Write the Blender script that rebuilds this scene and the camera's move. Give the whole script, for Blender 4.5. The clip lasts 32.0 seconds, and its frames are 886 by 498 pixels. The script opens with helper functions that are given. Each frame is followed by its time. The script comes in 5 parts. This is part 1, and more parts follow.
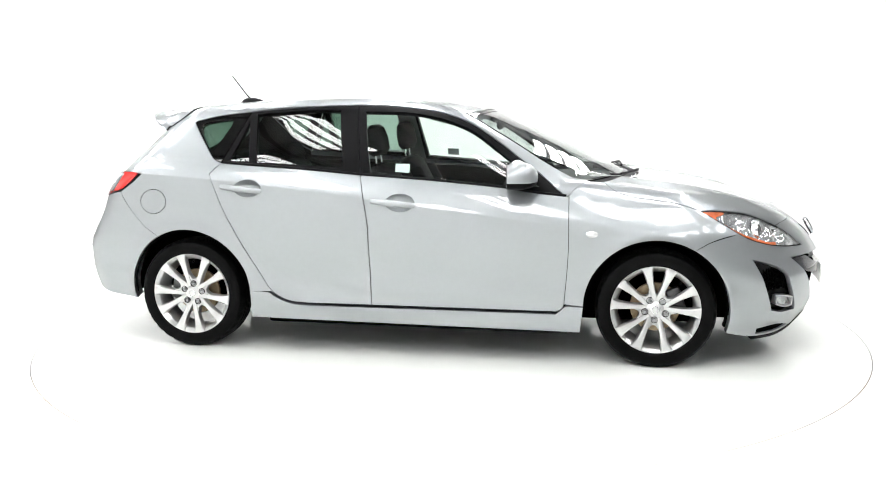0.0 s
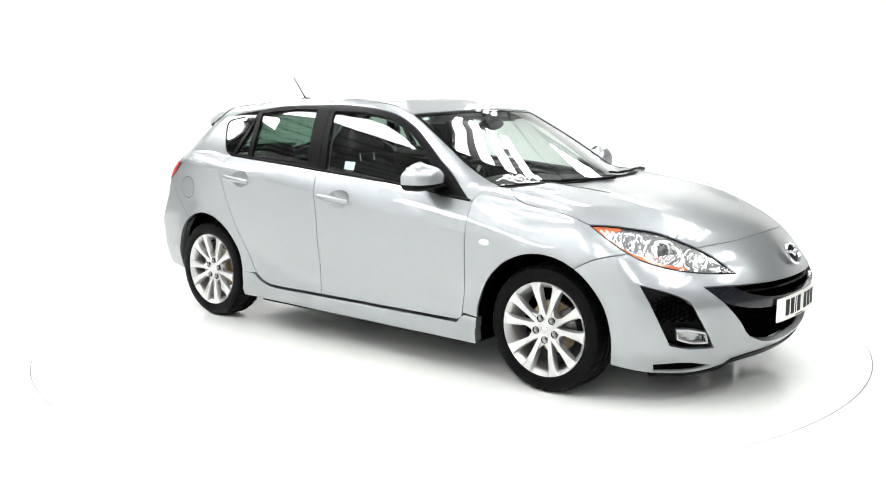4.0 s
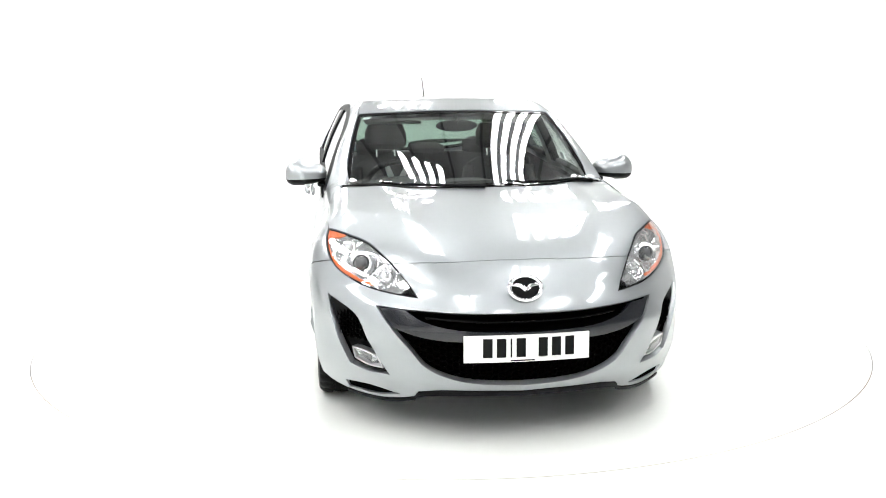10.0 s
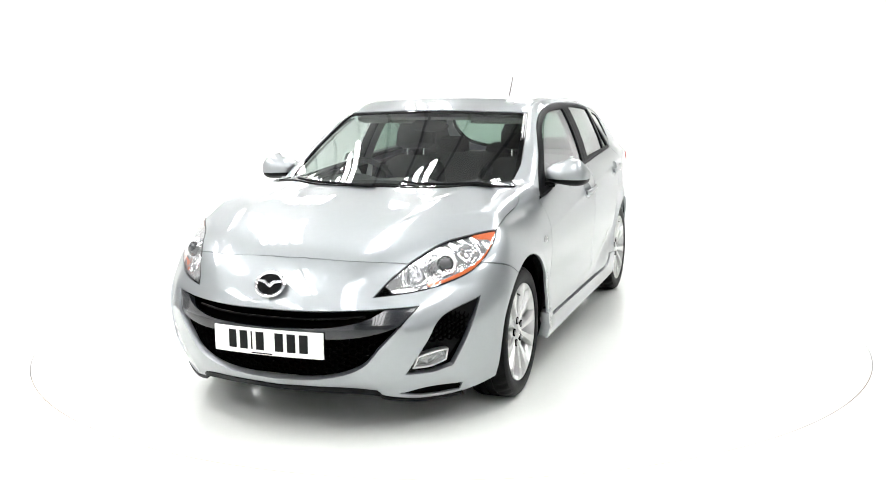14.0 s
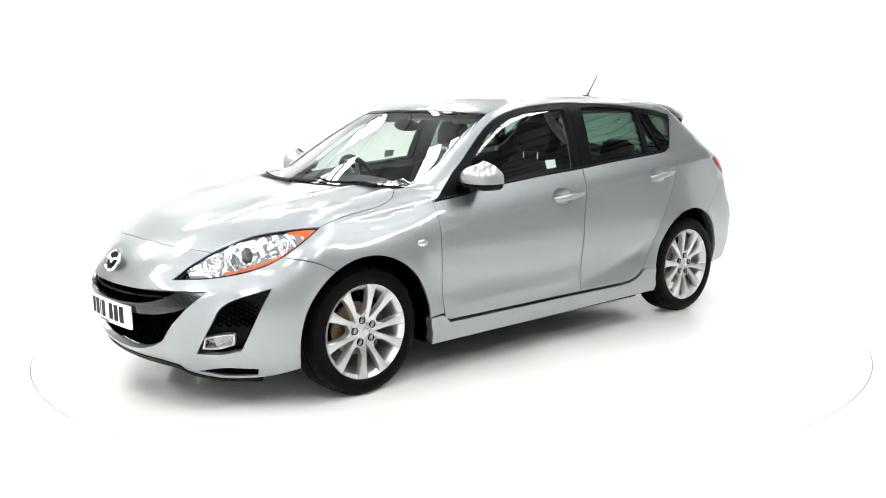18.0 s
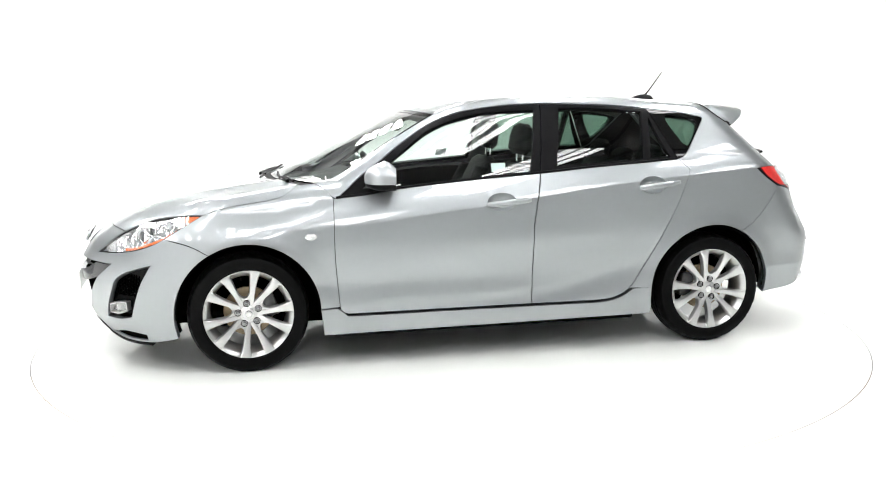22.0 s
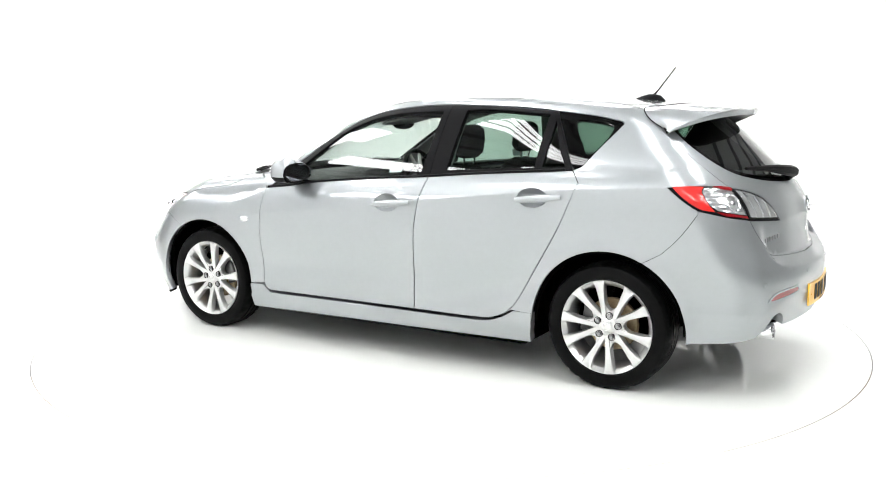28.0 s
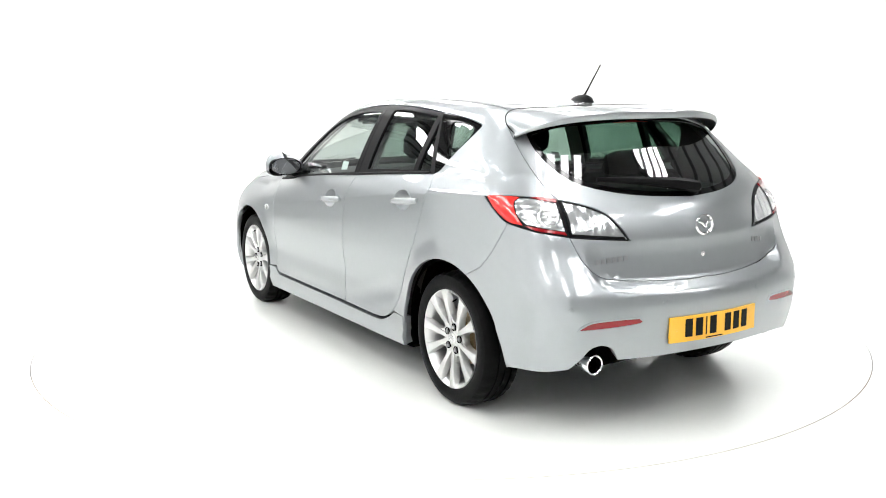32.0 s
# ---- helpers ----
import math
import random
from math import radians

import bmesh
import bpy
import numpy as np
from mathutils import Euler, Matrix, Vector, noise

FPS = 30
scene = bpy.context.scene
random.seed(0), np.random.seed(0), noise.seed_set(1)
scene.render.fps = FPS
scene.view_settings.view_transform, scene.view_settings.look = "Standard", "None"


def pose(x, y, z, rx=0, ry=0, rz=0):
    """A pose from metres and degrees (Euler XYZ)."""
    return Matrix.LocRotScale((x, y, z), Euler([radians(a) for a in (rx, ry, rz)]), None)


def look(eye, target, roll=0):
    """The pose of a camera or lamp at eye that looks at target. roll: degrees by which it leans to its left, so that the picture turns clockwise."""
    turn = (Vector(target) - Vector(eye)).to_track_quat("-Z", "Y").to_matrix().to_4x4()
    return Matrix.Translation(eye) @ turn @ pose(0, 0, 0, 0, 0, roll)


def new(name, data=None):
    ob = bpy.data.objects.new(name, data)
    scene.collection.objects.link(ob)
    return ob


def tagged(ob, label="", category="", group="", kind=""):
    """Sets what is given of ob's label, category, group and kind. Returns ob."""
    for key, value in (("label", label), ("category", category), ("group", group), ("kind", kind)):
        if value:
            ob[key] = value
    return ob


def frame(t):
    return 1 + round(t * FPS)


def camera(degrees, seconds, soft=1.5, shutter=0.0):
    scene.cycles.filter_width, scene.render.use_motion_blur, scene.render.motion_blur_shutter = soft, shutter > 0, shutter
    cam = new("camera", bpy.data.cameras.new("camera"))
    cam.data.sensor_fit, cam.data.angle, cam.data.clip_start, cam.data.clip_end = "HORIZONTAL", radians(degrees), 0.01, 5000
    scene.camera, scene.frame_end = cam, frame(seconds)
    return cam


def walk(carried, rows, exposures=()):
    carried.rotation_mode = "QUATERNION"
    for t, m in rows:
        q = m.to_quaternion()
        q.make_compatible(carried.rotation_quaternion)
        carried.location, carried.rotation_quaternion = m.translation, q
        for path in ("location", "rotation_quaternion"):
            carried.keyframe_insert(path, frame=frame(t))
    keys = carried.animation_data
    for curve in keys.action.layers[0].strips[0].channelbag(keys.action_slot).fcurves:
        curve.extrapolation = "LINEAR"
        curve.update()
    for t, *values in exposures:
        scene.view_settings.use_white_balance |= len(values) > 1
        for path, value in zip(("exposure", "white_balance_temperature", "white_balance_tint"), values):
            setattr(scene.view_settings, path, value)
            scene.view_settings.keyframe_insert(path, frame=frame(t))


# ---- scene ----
cam = camera(51.79, 32.0, soft=1.0)
EYE = Vector((0.0, -5.763, 1.435))
DOWN, SIDE, ROLL = 0.16501, -0.00693, -0.49
AIM = EYE + Vector((math.sin(SIDE) * math.cos(DOWN), math.cos(SIDE) * math.cos(DOWN), -math.sin(DOWN)))
SHOT = look(EYE, AIM, ROLL)
walk(cam, [(0, SHOT), (32, SHOT)], exposures=[(0, 0.0), (32, 0.0)])

# turn of the table, seconds and degrees
TURN = [(0, -10.94), (2, -25.06), (4, -39.21), (6, -53.4), (8, -67.61), (10, -81.86), (12, -96.12), (14, -110.4), (16, -124.69), (18, -138.98), (20, -153.27), (22, -167.55), (24, -181.82), (26, -196.07), (28, -210.3), (30, -224.49), (32, -238.66)]
CAR_X, CAR_Y = -0.053, 0.002
RING = 2.487

# ---- world and lamps ----
world = bpy.data.worlds.new("studio_world")
scene.world = world
world.use_nodes = True
world.node_tree.nodes["Background"].inputs[0].default_value = (1, 1, 1, 1)
world.node_tree.nodes["Background"].inputs[1].default_value = 0.3


# ---- materials ----
def material(name, color, rough=0.5, metal=0.0, coat=0.0, grain=0.0, scale=60.0, bump=0.0, spec=0.5, glow=0.0):
    m = bpy.data.materials.new(name)
    m.use_nodes = True
    nt = m.node_tree
    b = nt.nodes["Principled BSDF"]
    b.inputs["Base Color"].default_value = (*color, 1)
    b.inputs["Roughness"].default_value = rough
    b.inputs["Metallic"].default_value = metal
    b.inputs["Coat Weight"].default_value = coat
    b.inputs["Coat Roughness"].default_value = 0.03
    b.inputs["Specular IOR Level"].default_value = spec
    if glow:
        b.inputs["Emission Color"].default_value = (1, 1, 1, 1)
        b.inputs["Emission Strength"].default_value = glow
    if grain or bump:
        co = nt.nodes.new("ShaderNodeTexCoord")
        n1 = nt.nodes.new("ShaderNodeTexNoise")
        n1.inputs["Scale"].default_value = scale
        n1.inputs["Detail"].default_value = 4
        n2 = nt.nodes.new("ShaderNodeTexNoise")
        n2.inputs["Scale"].default_value = scale * 0.04
        nt.links.new(co.outputs["Object"], n1.inputs["Vector"])
        nt.links.new(co.outputs["Object"], n2.inputs["Vector"])
        add = nt.nodes.new("ShaderNodeMath")
        add.operation = "ADD"
        nt.links.new(n1.outputs[0], add.inputs[0])
        nt.links.new(n2.outputs[0], add.inputs[1])
        if grain:
            ramp = nt.nodes.new("ShaderNodeMapRange")
            ramp.inputs["From Min"].default_value, ramp.inputs["From Max"].default_value = 0.6, 1.4
            ramp.inputs["To Min"].default_value, ramp.inputs["To Max"].default_value = 1 - grain, 1 + grain
            mul = nt.nodes.new("ShaderNodeVectorMath")
            mul.operation = "SCALE"
            mul.inputs[0].default_value = color
            nt.links.new(add.outputs[0], ramp.inputs["Value"])
            nt.links.new(ramp.outputs["Result"], mul.inputs["Scale"])
            nt.links.new(mul.outputs[0], b.inputs["Base Color"])
        if bump:
            bp = nt.nodes.new("ShaderNodeBump")
            bp.inputs["Strength"].default_value = bump
            bp.inputs["Distance"].default_value = 0.002
            nt.links.new(n1.outputs[0], bp.inputs["Height"])
            nt.links.new(bp.outputs[0], b.inputs["Normal"])
    return m


def glass(name, tint, gloss=1.0):
    """A thin pane: tinted see-through, with a mirror reflection that grows at glancing angles."""
    m = bpy.data.materials.new(name)
    m.use_nodes = True
    nt = m.node_tree
    nt.nodes.remove(nt.nodes["Principled BSDF"])
    out = nt.nodes["Material Output"]
    lw = nt.nodes.new("ShaderNodeLayerWeight")
    lw.inputs["Blend"].default_value = 0.5
    pw = nt.nodes.new("ShaderNodeMath")
    pw.operation = "POWER"
    pw.inputs[1].default_value = 3.0
    mr = nt.nodes.new("ShaderNodeMapRange")
    mr.inputs["To Min"].default_value, mr.inputs["To Max"].default_value = 0.05 * gloss, 0.95
    tr = nt.nodes.new("ShaderNodeBsdfTransparent")
    tr.inputs[0].default_value = (*tint, 1)
    gl = nt.nodes.new("ShaderNodeBsdfGlossy")
    gl.inputs["Roughness"].default_value = 0.0
    gl.inputs["Color"].default_value = (1, 1, 1, 1)
    mix = nt.nodes.new("ShaderNodeMixShader")
    nt.links.new(lw.outputs["Facing"], pw.inputs[0])
    nt.links.new(pw.outputs[0], mr.inputs["Value"])
    nt.links.new(mr.outputs["Result"], mix.inputs[0])
    nt.links.new(tr.outputs[0], mix.inputs[1])
    nt.links.new(gl.outputs[0], mix.inputs[2])
    nt.links.new(mix.outputs[0], out.inputs["Surface"])
    return m


def facets(m, scale=85.0):
    """Small pressed facets, as in a lamp's reflector."""
    nt = m.node_tree
    co = nt.nodes.new("ShaderNodeTexCoord")
    vo = nt.nodes.new("ShaderNodeTexVoronoi")
    vo.inputs["Scale"].default_value = scale
    bp = nt.nodes.new("ShaderNodeBump")
    bp.inputs["Strength"].default_value = 0.35
    bp.inputs["Distance"].default_value = 0.006
    nt.links.new(co.outputs["Object"], vo.inputs["Vector"])
    nt.links.new(vo.outputs["Distance"], bp.inputs["Height"])
    nt.links.new(bp.outputs[0], nt.nodes["Principled BSDF"].inputs["Normal"])
    return m


PAINT = material("silver_paint", (0.310, 0.327, 0.338), 0.42, 0.92, 1.0, grain=0.02, scale=900)
PAINT.node_tree.nodes["Principled BSDF"].inputs["Coat IOR"].default_value = 1.65
BLACK = material("black_plastic", (0.0025, 0.0025, 0.0028), 0.45, grain=0.2, scale=300, bump=0.15, spec=0.08)
SATIN = material("black_satin_trim", (0.0025, 0.0025, 0.003), 0.4, grain=0.1, scale=200, spec=0.08)
GLOSS_BLACK = material("black_glass_border", (0.002, 0.002, 0.002), 0.05, spec=0.35)
GUNMETAL = material("grey_bar_paint", (0.004, 0.005, 0.008), 0.2, 0.2, 0.5, grain=0.05, scale=600)
RUBBER = material("tyre_rubber", (0.0018, 0.0018, 0.0019), 0.45, grain=0.25, scale=80, bump=0.3, spec=0.07)
ALLOY = material("silver_alloy", (0.55, 0.55, 0.545), 0.28, 0.85, 0.6, grain=0.04, scale=300)
CHROME = material("chrome", (0.92, 0.92, 0.93), 0.16, 1.0)
STEEL_DARK = material("dark_steel", (0.10, 0.10, 0.10), 0.35, 0.8, grain=0.2, scale=90)
STEEL_LIGHT = material("satin_silver_trim", (0.42, 0.42, 0.425), 0.3, 0.9, grain=0.05, scale=90)
NUT_M = material("nut_steel", (0.30, 0.30, 0.31), 0.3, 0.9, grain=0.15, scale=90)
STEEL = material("brake_steel", (0.32, 0.25, 0.16), 0.45, 0.8, grain=0.3, scale=90)
# near-black without gloss: the shade of hollows is put into this colour
DARK = material("cavity_shade_black", (0.0012, 0.0012, 0.0012), 0.9, grain=0.2, scale=40, spec=0.0)
CLOTH = material("black_seat_cloth", (0.006, 0.006, 0.0063), 0.9, grain=0.3, scale=400, bump=0.4)
DASH_M = material("grey_dashboard_plastic", (0.022, 0.023, 0.023), 0.65, grain=0.2, scale=250, bump=0.3, spec=0.25)
TRIMIN = material("dark_grey_cabin_plastic", (0.008, 0.0083, 0.0083), 0.6, grain=0.2, scale=250, bump=0.3, spec=0.25)
LINING = material("grey_headlining", (0.20, 0.21, 0.20), 0.9, grain=0.1, scale=300, bump=0.2)
RED = material("red_lens", (0.62, 0.025, 0.022), 0.15, coat=0.4, grain=0.12, scale=160)
RED_DARK = material("dark_red_lens", (0.22, 0.006, 0.009), 0.15, coat=0.15, grain=0.12, scale=160)
AMBER = material("amber_lens", (0.62, 0.13, 0.04), 0.15, coat=1.0, grain=0.12, scale=160)
WHITE_LENS = material("white_lens", (0.6, 0.61, 0.61), 0.22, 0.5, 1.0, grain=0.2, scale=70, bump=0.5)
REFLECTOR = facets(material("lamp_reflector", (0.34, 0.345, 0.35), 0.20, 0.95, grain=0.06, scale=60))
LAMP_SILVER = material("smooth_lamp_silver", (0.55, 0.555, 0.56), 0.16, 0.7, grain=0.03, scale=60)
LENS_M = material("projector_glass", (0.05, 0.052, 0.055), 0.06, 0.3, 1.0, grain=0.05, scale=60)
HEAD_SILVER = material("headlamp_silver", (0.66, 0.665, 0.67), 0.13, 0.8, grain=0.03, scale=60)
PLATE_W = material("white_number_plate", (0.80, 0.80, 0.78), 0.35, coat=0.5, grain=0.02, scale=90)
PLATE_Y = material("yellow_number_plate", (0.80, 0.42, 0.02), 0.35, coat=0.5, grain=0.03, scale=90)
INK = material("plate_black", (0.004, 0.004, 0.004), 0.5, grain=0.1, scale=50, spec=0.15)
PAPER = material("paper_sticker", (0.62, 0.70, 0.70), 0.7, grain=0.1, scale=100)
GLASS = glass("tinted_window_glass", (0.82, 0.89, 0.85), 1.0)
PRIVACY = glass("dark_window_glass", (0.27, 0.38, 0.32), 0.8)
MIRROR = material("dark_mirror", (0.35, 0.36, 0.37), 0.02, 1.0)
CLEAR = glass("clear_lamp_lens", (0.95, 0.96, 0.96), 0.7)
FLOOR_M = material("white_studio_floor", (0.815, 0.83, 0.80), 0.12, grain=0.015, scale=30, spec=0.5)
WALL_M = material("white_studio_wall", (0.90, 0.90, 0.895), 0.8, grain=0.015, scale=20)
# greys of unseen wall sections, set by how the paint should reflect them
DARK_WALL_M = material("grey_studio_wall", (0.25, 0.252, 0.255), 0.8, grain=0.03, scale=20)
PALE_WALL_M = material("pale_grey_studio_wall", (0.34, 0.342, 0.345), 0.8, grain=0.03, scale=20)
CEIL_M = material("grey_sheet_roof", (0.21, 0.213, 0.216), 0.6, grain=0.08, scale=20)
BEAM_M = material("dark_roof_beam", (0.03, 0.03, 0.032), 0.6, grain=0.1, scale=20)
TUBE_M = material("lit_tube", (0.9, 0.9, 0.9), 0.5, glow=17.0)
HOUSING = material("dark_lamp_housing", (0.06, 0.06, 0.062), 0.5, grain=0.03, scale=40)


# ---- mesh tools ----
def mesh_object(name, verts, faces, mat, parent=None, label="", normals=None, smooth=True):
    me = bpy.data.meshes.new(name)
    me.from_pydata([tuple(v) for v in verts], [], faces)
    me.materials.append(mat)
    if smooth:
        me.polygons.foreach_set("use_smooth", [True] * len(me.polygons))
    if normals is not None:
        me.normals_split_custom_set_from_vertices([tuple(n) for n in normals])
    me.update()
    ob = new(name, me)
    ob.parent = parent
    if label:
        tagged(ob, label)
    return ob


def part(name, bm, mat, parent=None, label="", sharp=35):
    me = bpy.data.meshes.new(name)
    bmesh.ops.recalc_face_normals(bm, faces=bm.faces)
    for f in bm.faces:
        f.smooth = True
    for e in bm.edges:
        if len(e.link_faces) == 2 and e.calc_face_angle(0) > radians(sharp):
            e.smooth = False
    bm.to_mesh(me)
    bm.free()
    me.materials.append(mat)
    ob = new(name, me)
    ob.parent = parent
    if label:
        tagged(ob, label)
    return ob


def box(w, d, h, bevel=0.01, at=(0, 0, 0), segments=2, bm=None, turn=None):
    own = bmesh.new()
    bmesh.ops.create_cube(own, size=1, matrix=Matrix.Diagonal((w, d, h, 1)))
    if bevel:
        bmesh.ops.bevel(own, geom=list(own.edges), offset=bevel, segments=segments, affect="EDGES", profile=0.5)
    m = Matrix.Translation(at) @ (turn or Matrix())
    bmesh.ops.transform(own, matrix=m, verts=own.verts)
    return join(bm, own)


def join(bm, own):
    if bm is None:
        return own
    me = bpy.data.meshes.new("joined")
    own.to_mesh(me)
    own.free()
    bm.from_mesh(me)
    bpy.data.meshes.remove(me)
    return bm


def lathe(profile, n=48, bm=None, m=None):
    """Turns (radius, height) points round the z axis."""
    own = bmesh.new()
    rings = []
    for r, h in profile:
        if r < 1e-5:
            rings.append([own.verts.new((0, 0, h))])
        else:
            rings.append([own.verts.new((r * math.cos(2 * math.pi * i / n), r * math.sin(2 * math.pi * i / n), h)) for i in range(n)])
    for a, b in zip(rings, rings[1:]):
        for i in range(n):
            j = (i + 1) % n
            if len(a) == 1 and len(b) > 1:
                own.faces.new((a[0], b[i], b[j]))
            elif len(b) == 1 and len(a) > 1:
                own.faces.new((a[i], b[0], a[j]))
            elif len(a) > 1:
                own.faces.new((a[i], b[i], b[j], a[j]))
    if m is not None:
        bmesh.ops.transform(own, matrix=m, verts=own.verts)
    return join(bm, own)


def tube(points, radius, n=10, bm=None, flat=1.0):
    """A round bar along points; radius may be a list."""
    own = bmesh.new()
    pts = [Vector(p) for p in points]
    rad = radius if isinstance(radius, (list, tuple)) else [radius] * len(pts)
    rings = []
    for i, p in enumerate(pts):
        d = (pts[min(i + 1, len(pts) - 1)] - pts[max(i - 1, 0)]).normalized()
        up = Vector((0, 0, 1)) if abs(d.z) < 0.9 else Vector((1, 0, 0))
        s = d.cross(up).normalized()
        u = s.cross(d).normalized()
        rings.append([own.verts.new(p + rad[i] * (math.cos(2 * math.pi * k / n) * s + flat * math.sin(2 * math.pi * k / n) * u)) for k in range(n)])
    for a, b in zip(rings, rings[1:]):
        for k in range(n):
            own.faces.new((a[k], a[(k + 1) % n], b[(k + 1) % n], b[k]))
    own.faces.new(rings[0][::-1])
    own.faces.new(rings[-1])
    return join(bm, own)


def spline(points, n=8, closed=False):
    """Catmull-Rom samples through the points."""
    p = [np.array(q, float) for q in points]
    if len(p) == 2 and not closed:
        return [p[0] + (p[1] - p[0]) * i / n for i in range(n + 1)]
    out, k = [], len(p)
    for i in range(k if closed else k - 1):
        a = p[(i - 1) % k] if closed or i > 0 else 2 * p[0] - p[1]
        b, c = p[i], p[(i + 1) % k]
        d = p[(i + 2) % k] if closed or i + 2 < k else 2 * p[-1] - p[-2]
        for j in range(n):
            t = j / n
            out.append(0.5 * (2 * b + (c - a) * t + (2 * a - 5 * b + 4 * c - d) * t * t + (3 * b - a - 3 * c + d) * t ** 3))
    if not closed:
        out.append(p[-1])
    return out


def outline(*sides, n=8):
    """A closed outline from smooth sides that meet at corners."""
    out = []
    for s in sides:
        out += spline(s, n)[:-1]
    return out


def smooth_curve(knots):
    """A function through (at, value) knots, monotone-cubic, flat outside."""
    xs = np.array([k[0] for k in knots], float)
    ys = np.array([k[1] for k in knots], float)
    h = np.diff(xs)
    d = np.diff(ys) / h
    m = np.zeros(len(xs))
    m[0], m[-1] = d[0], d[-1]
    for i in range(1, len(xs) - 1):
        if d[i - 1] * d[i] > 0:
            w1, w2 = 2 * h[i] + h[i - 1], h[i] + 2 * h[i - 1]
            m[i] = (w1 + w2) / (w1 / d[i - 1] + w2 / d[i])

    def f(x):
        x = np.clip(np.asarray(x, float), xs[0], xs[-1])
        i = np.clip(np.searchsorted(xs, x) - 1, 0, len(xs) - 2)
        t = (x - xs[i]) / h[i]
        return ((1 + 2 * t) * (1 - t) ** 2 * ys[i] + t * (1 - t) ** 2 * h[i] * m[i]
                + t * t * (3 - 2 * t) * ys[i + 1] + t * t * (t - 1) * h[i] * m[i + 1])
    return f


# ---- the car's outer form: x forward, y to its left, z up, from the middle of the wheelbase ----
WHEEL_F, WHEEL_R, HUB_Z, ARCH = 1.32, -1.32, 0.315, 0.378
HANDLES = ((-0.09, 0.868), (-0.968, 0.937))
belt = smooth_curve([(-2.2, 1.12), (-1.6, 1.10), (-1.12, 1.074), (-0.3, 1.018), (0.85, 0.912), (1.0, 0.88), (1.2, 0.848), (1.5, 0.845), (2.2, 0.80)])
width = smooth_curve([(-2.2, 0.74), (-1.9, 0.79), (-1.6, 0.835), (-1.2, 0.868), (-0.6, 0.876), (0.6, 0.876), (1.4, 0.872), (1.8, 0.86), (2.3, 0.83)])
flank = smooth_curve([(0.1, 0.05), (0.2, 0.026), (0.3, 0.008), (0.36, 0.012), (0.45, 0.018), (0.58, 0.006), (0.68, 0.0), (1.6, 0.0)])
crease = smooth_curve([(-2.0, 1.02), (-1.6, 1.012), (-1.0, 0.974), (-0.68, 0.940), (-0.3, 0.893), (0.117, 0.840), (0.42, 0.806), (0.6, 0.784), (0.85, 0.757), (1.1, 0.72), (1.5, 0.70)])
sweep = smooth_curve([(-0.95, 0.60), (-0.75, 0.525), (-0.5, 0.45), (-0.25, 0.40), (0.2, 0.37), (0.85, 0.345)])
hood_line = smooth_curve([(0.6, 1.02), (1.0, 1.003), (1.27, 0.972), (1.5, 0.94), (1.69, 0.90), (1.88, 0.845), (2.0, 0.797), (2.08, 0.755), (2.2, 0.67), (2.3, 0.55)])
roof_line = smooth_curve([(-2.3, 1.20), (-1.8, 1.335), (-1.37, 1.398), (-1.02, 1.427), (-0.67, 1.443), (-0.32, 1.444), (0.03, 1.428), (0.17, 1.405),
                          (0.31, 1.368), (0.56, 1.265), (0.9, 1.11), (1.2, 0.97), (1.6, 0.78), (2.4, 0.4)])
nose = smooth_curve([(0.1, 2.10), (0.2, 2.165), (0.27, 2.21), (0.38, 2.245), (0.48, 2.258), (0.56, 2.25), (0.635, 2.222), (0.70, 2.18), (0.78, 2.10), (0.9, 1.9)])
tail_corner = smooth_curve([(0.15, -2.04), (0.25, -2.10), (0.36, -2.150), (0.46, -2.172), (0.56, -2.178), (0.61, -2.172), (0.66, -2.150), (0.78, -2.095), (0.885, -2.066), (0.96, -2.03), (1.02, -1.975), (1.15, -1.84), (1.33, -1.65), (1.5, -1.45)])
shelf_line = smooth_curve([(0, 0.652), (0.14, 0.653), (0.43, 0.665), (0.53, 0.684), (0.588, 0.735), (0.625, 0.845), (0.7, 0.95)])
tail_wrap = smooth_curve([(0.3, 0.25), (0.6, 0.27), (0.85, 0.32), (1.25, 0.46)])


def smax(a, b, k):
    h = np.maximum(k - np.abs(a - b), 0) / k
    return np.maximum(a, b) + h * h * k * 0.25


def ease(t):
    t = np.clip(t, 0, 1)
    return t * t * (3 - 2 * t)


def shoulder(x, z):
    """How far the side draws in: a crease under the handles, the sill of the windows, then the panes."""
    c, b = crease(x), belt(x)
    low = 0.009 * np.clip((z - c + 0.25) / 0.25, 0, 1) ** 2
    v = np.clip((z - c) / (b - c), 0, 1)
    a = 0.60 - 0.5 * ease((x - 0.75) / 0.35)
    u = np.maximum(z - b, 0)
    return low + 0.069 * (a * v + (1 - a) * v * v) + 0.30 * u + 0.43 * u * u


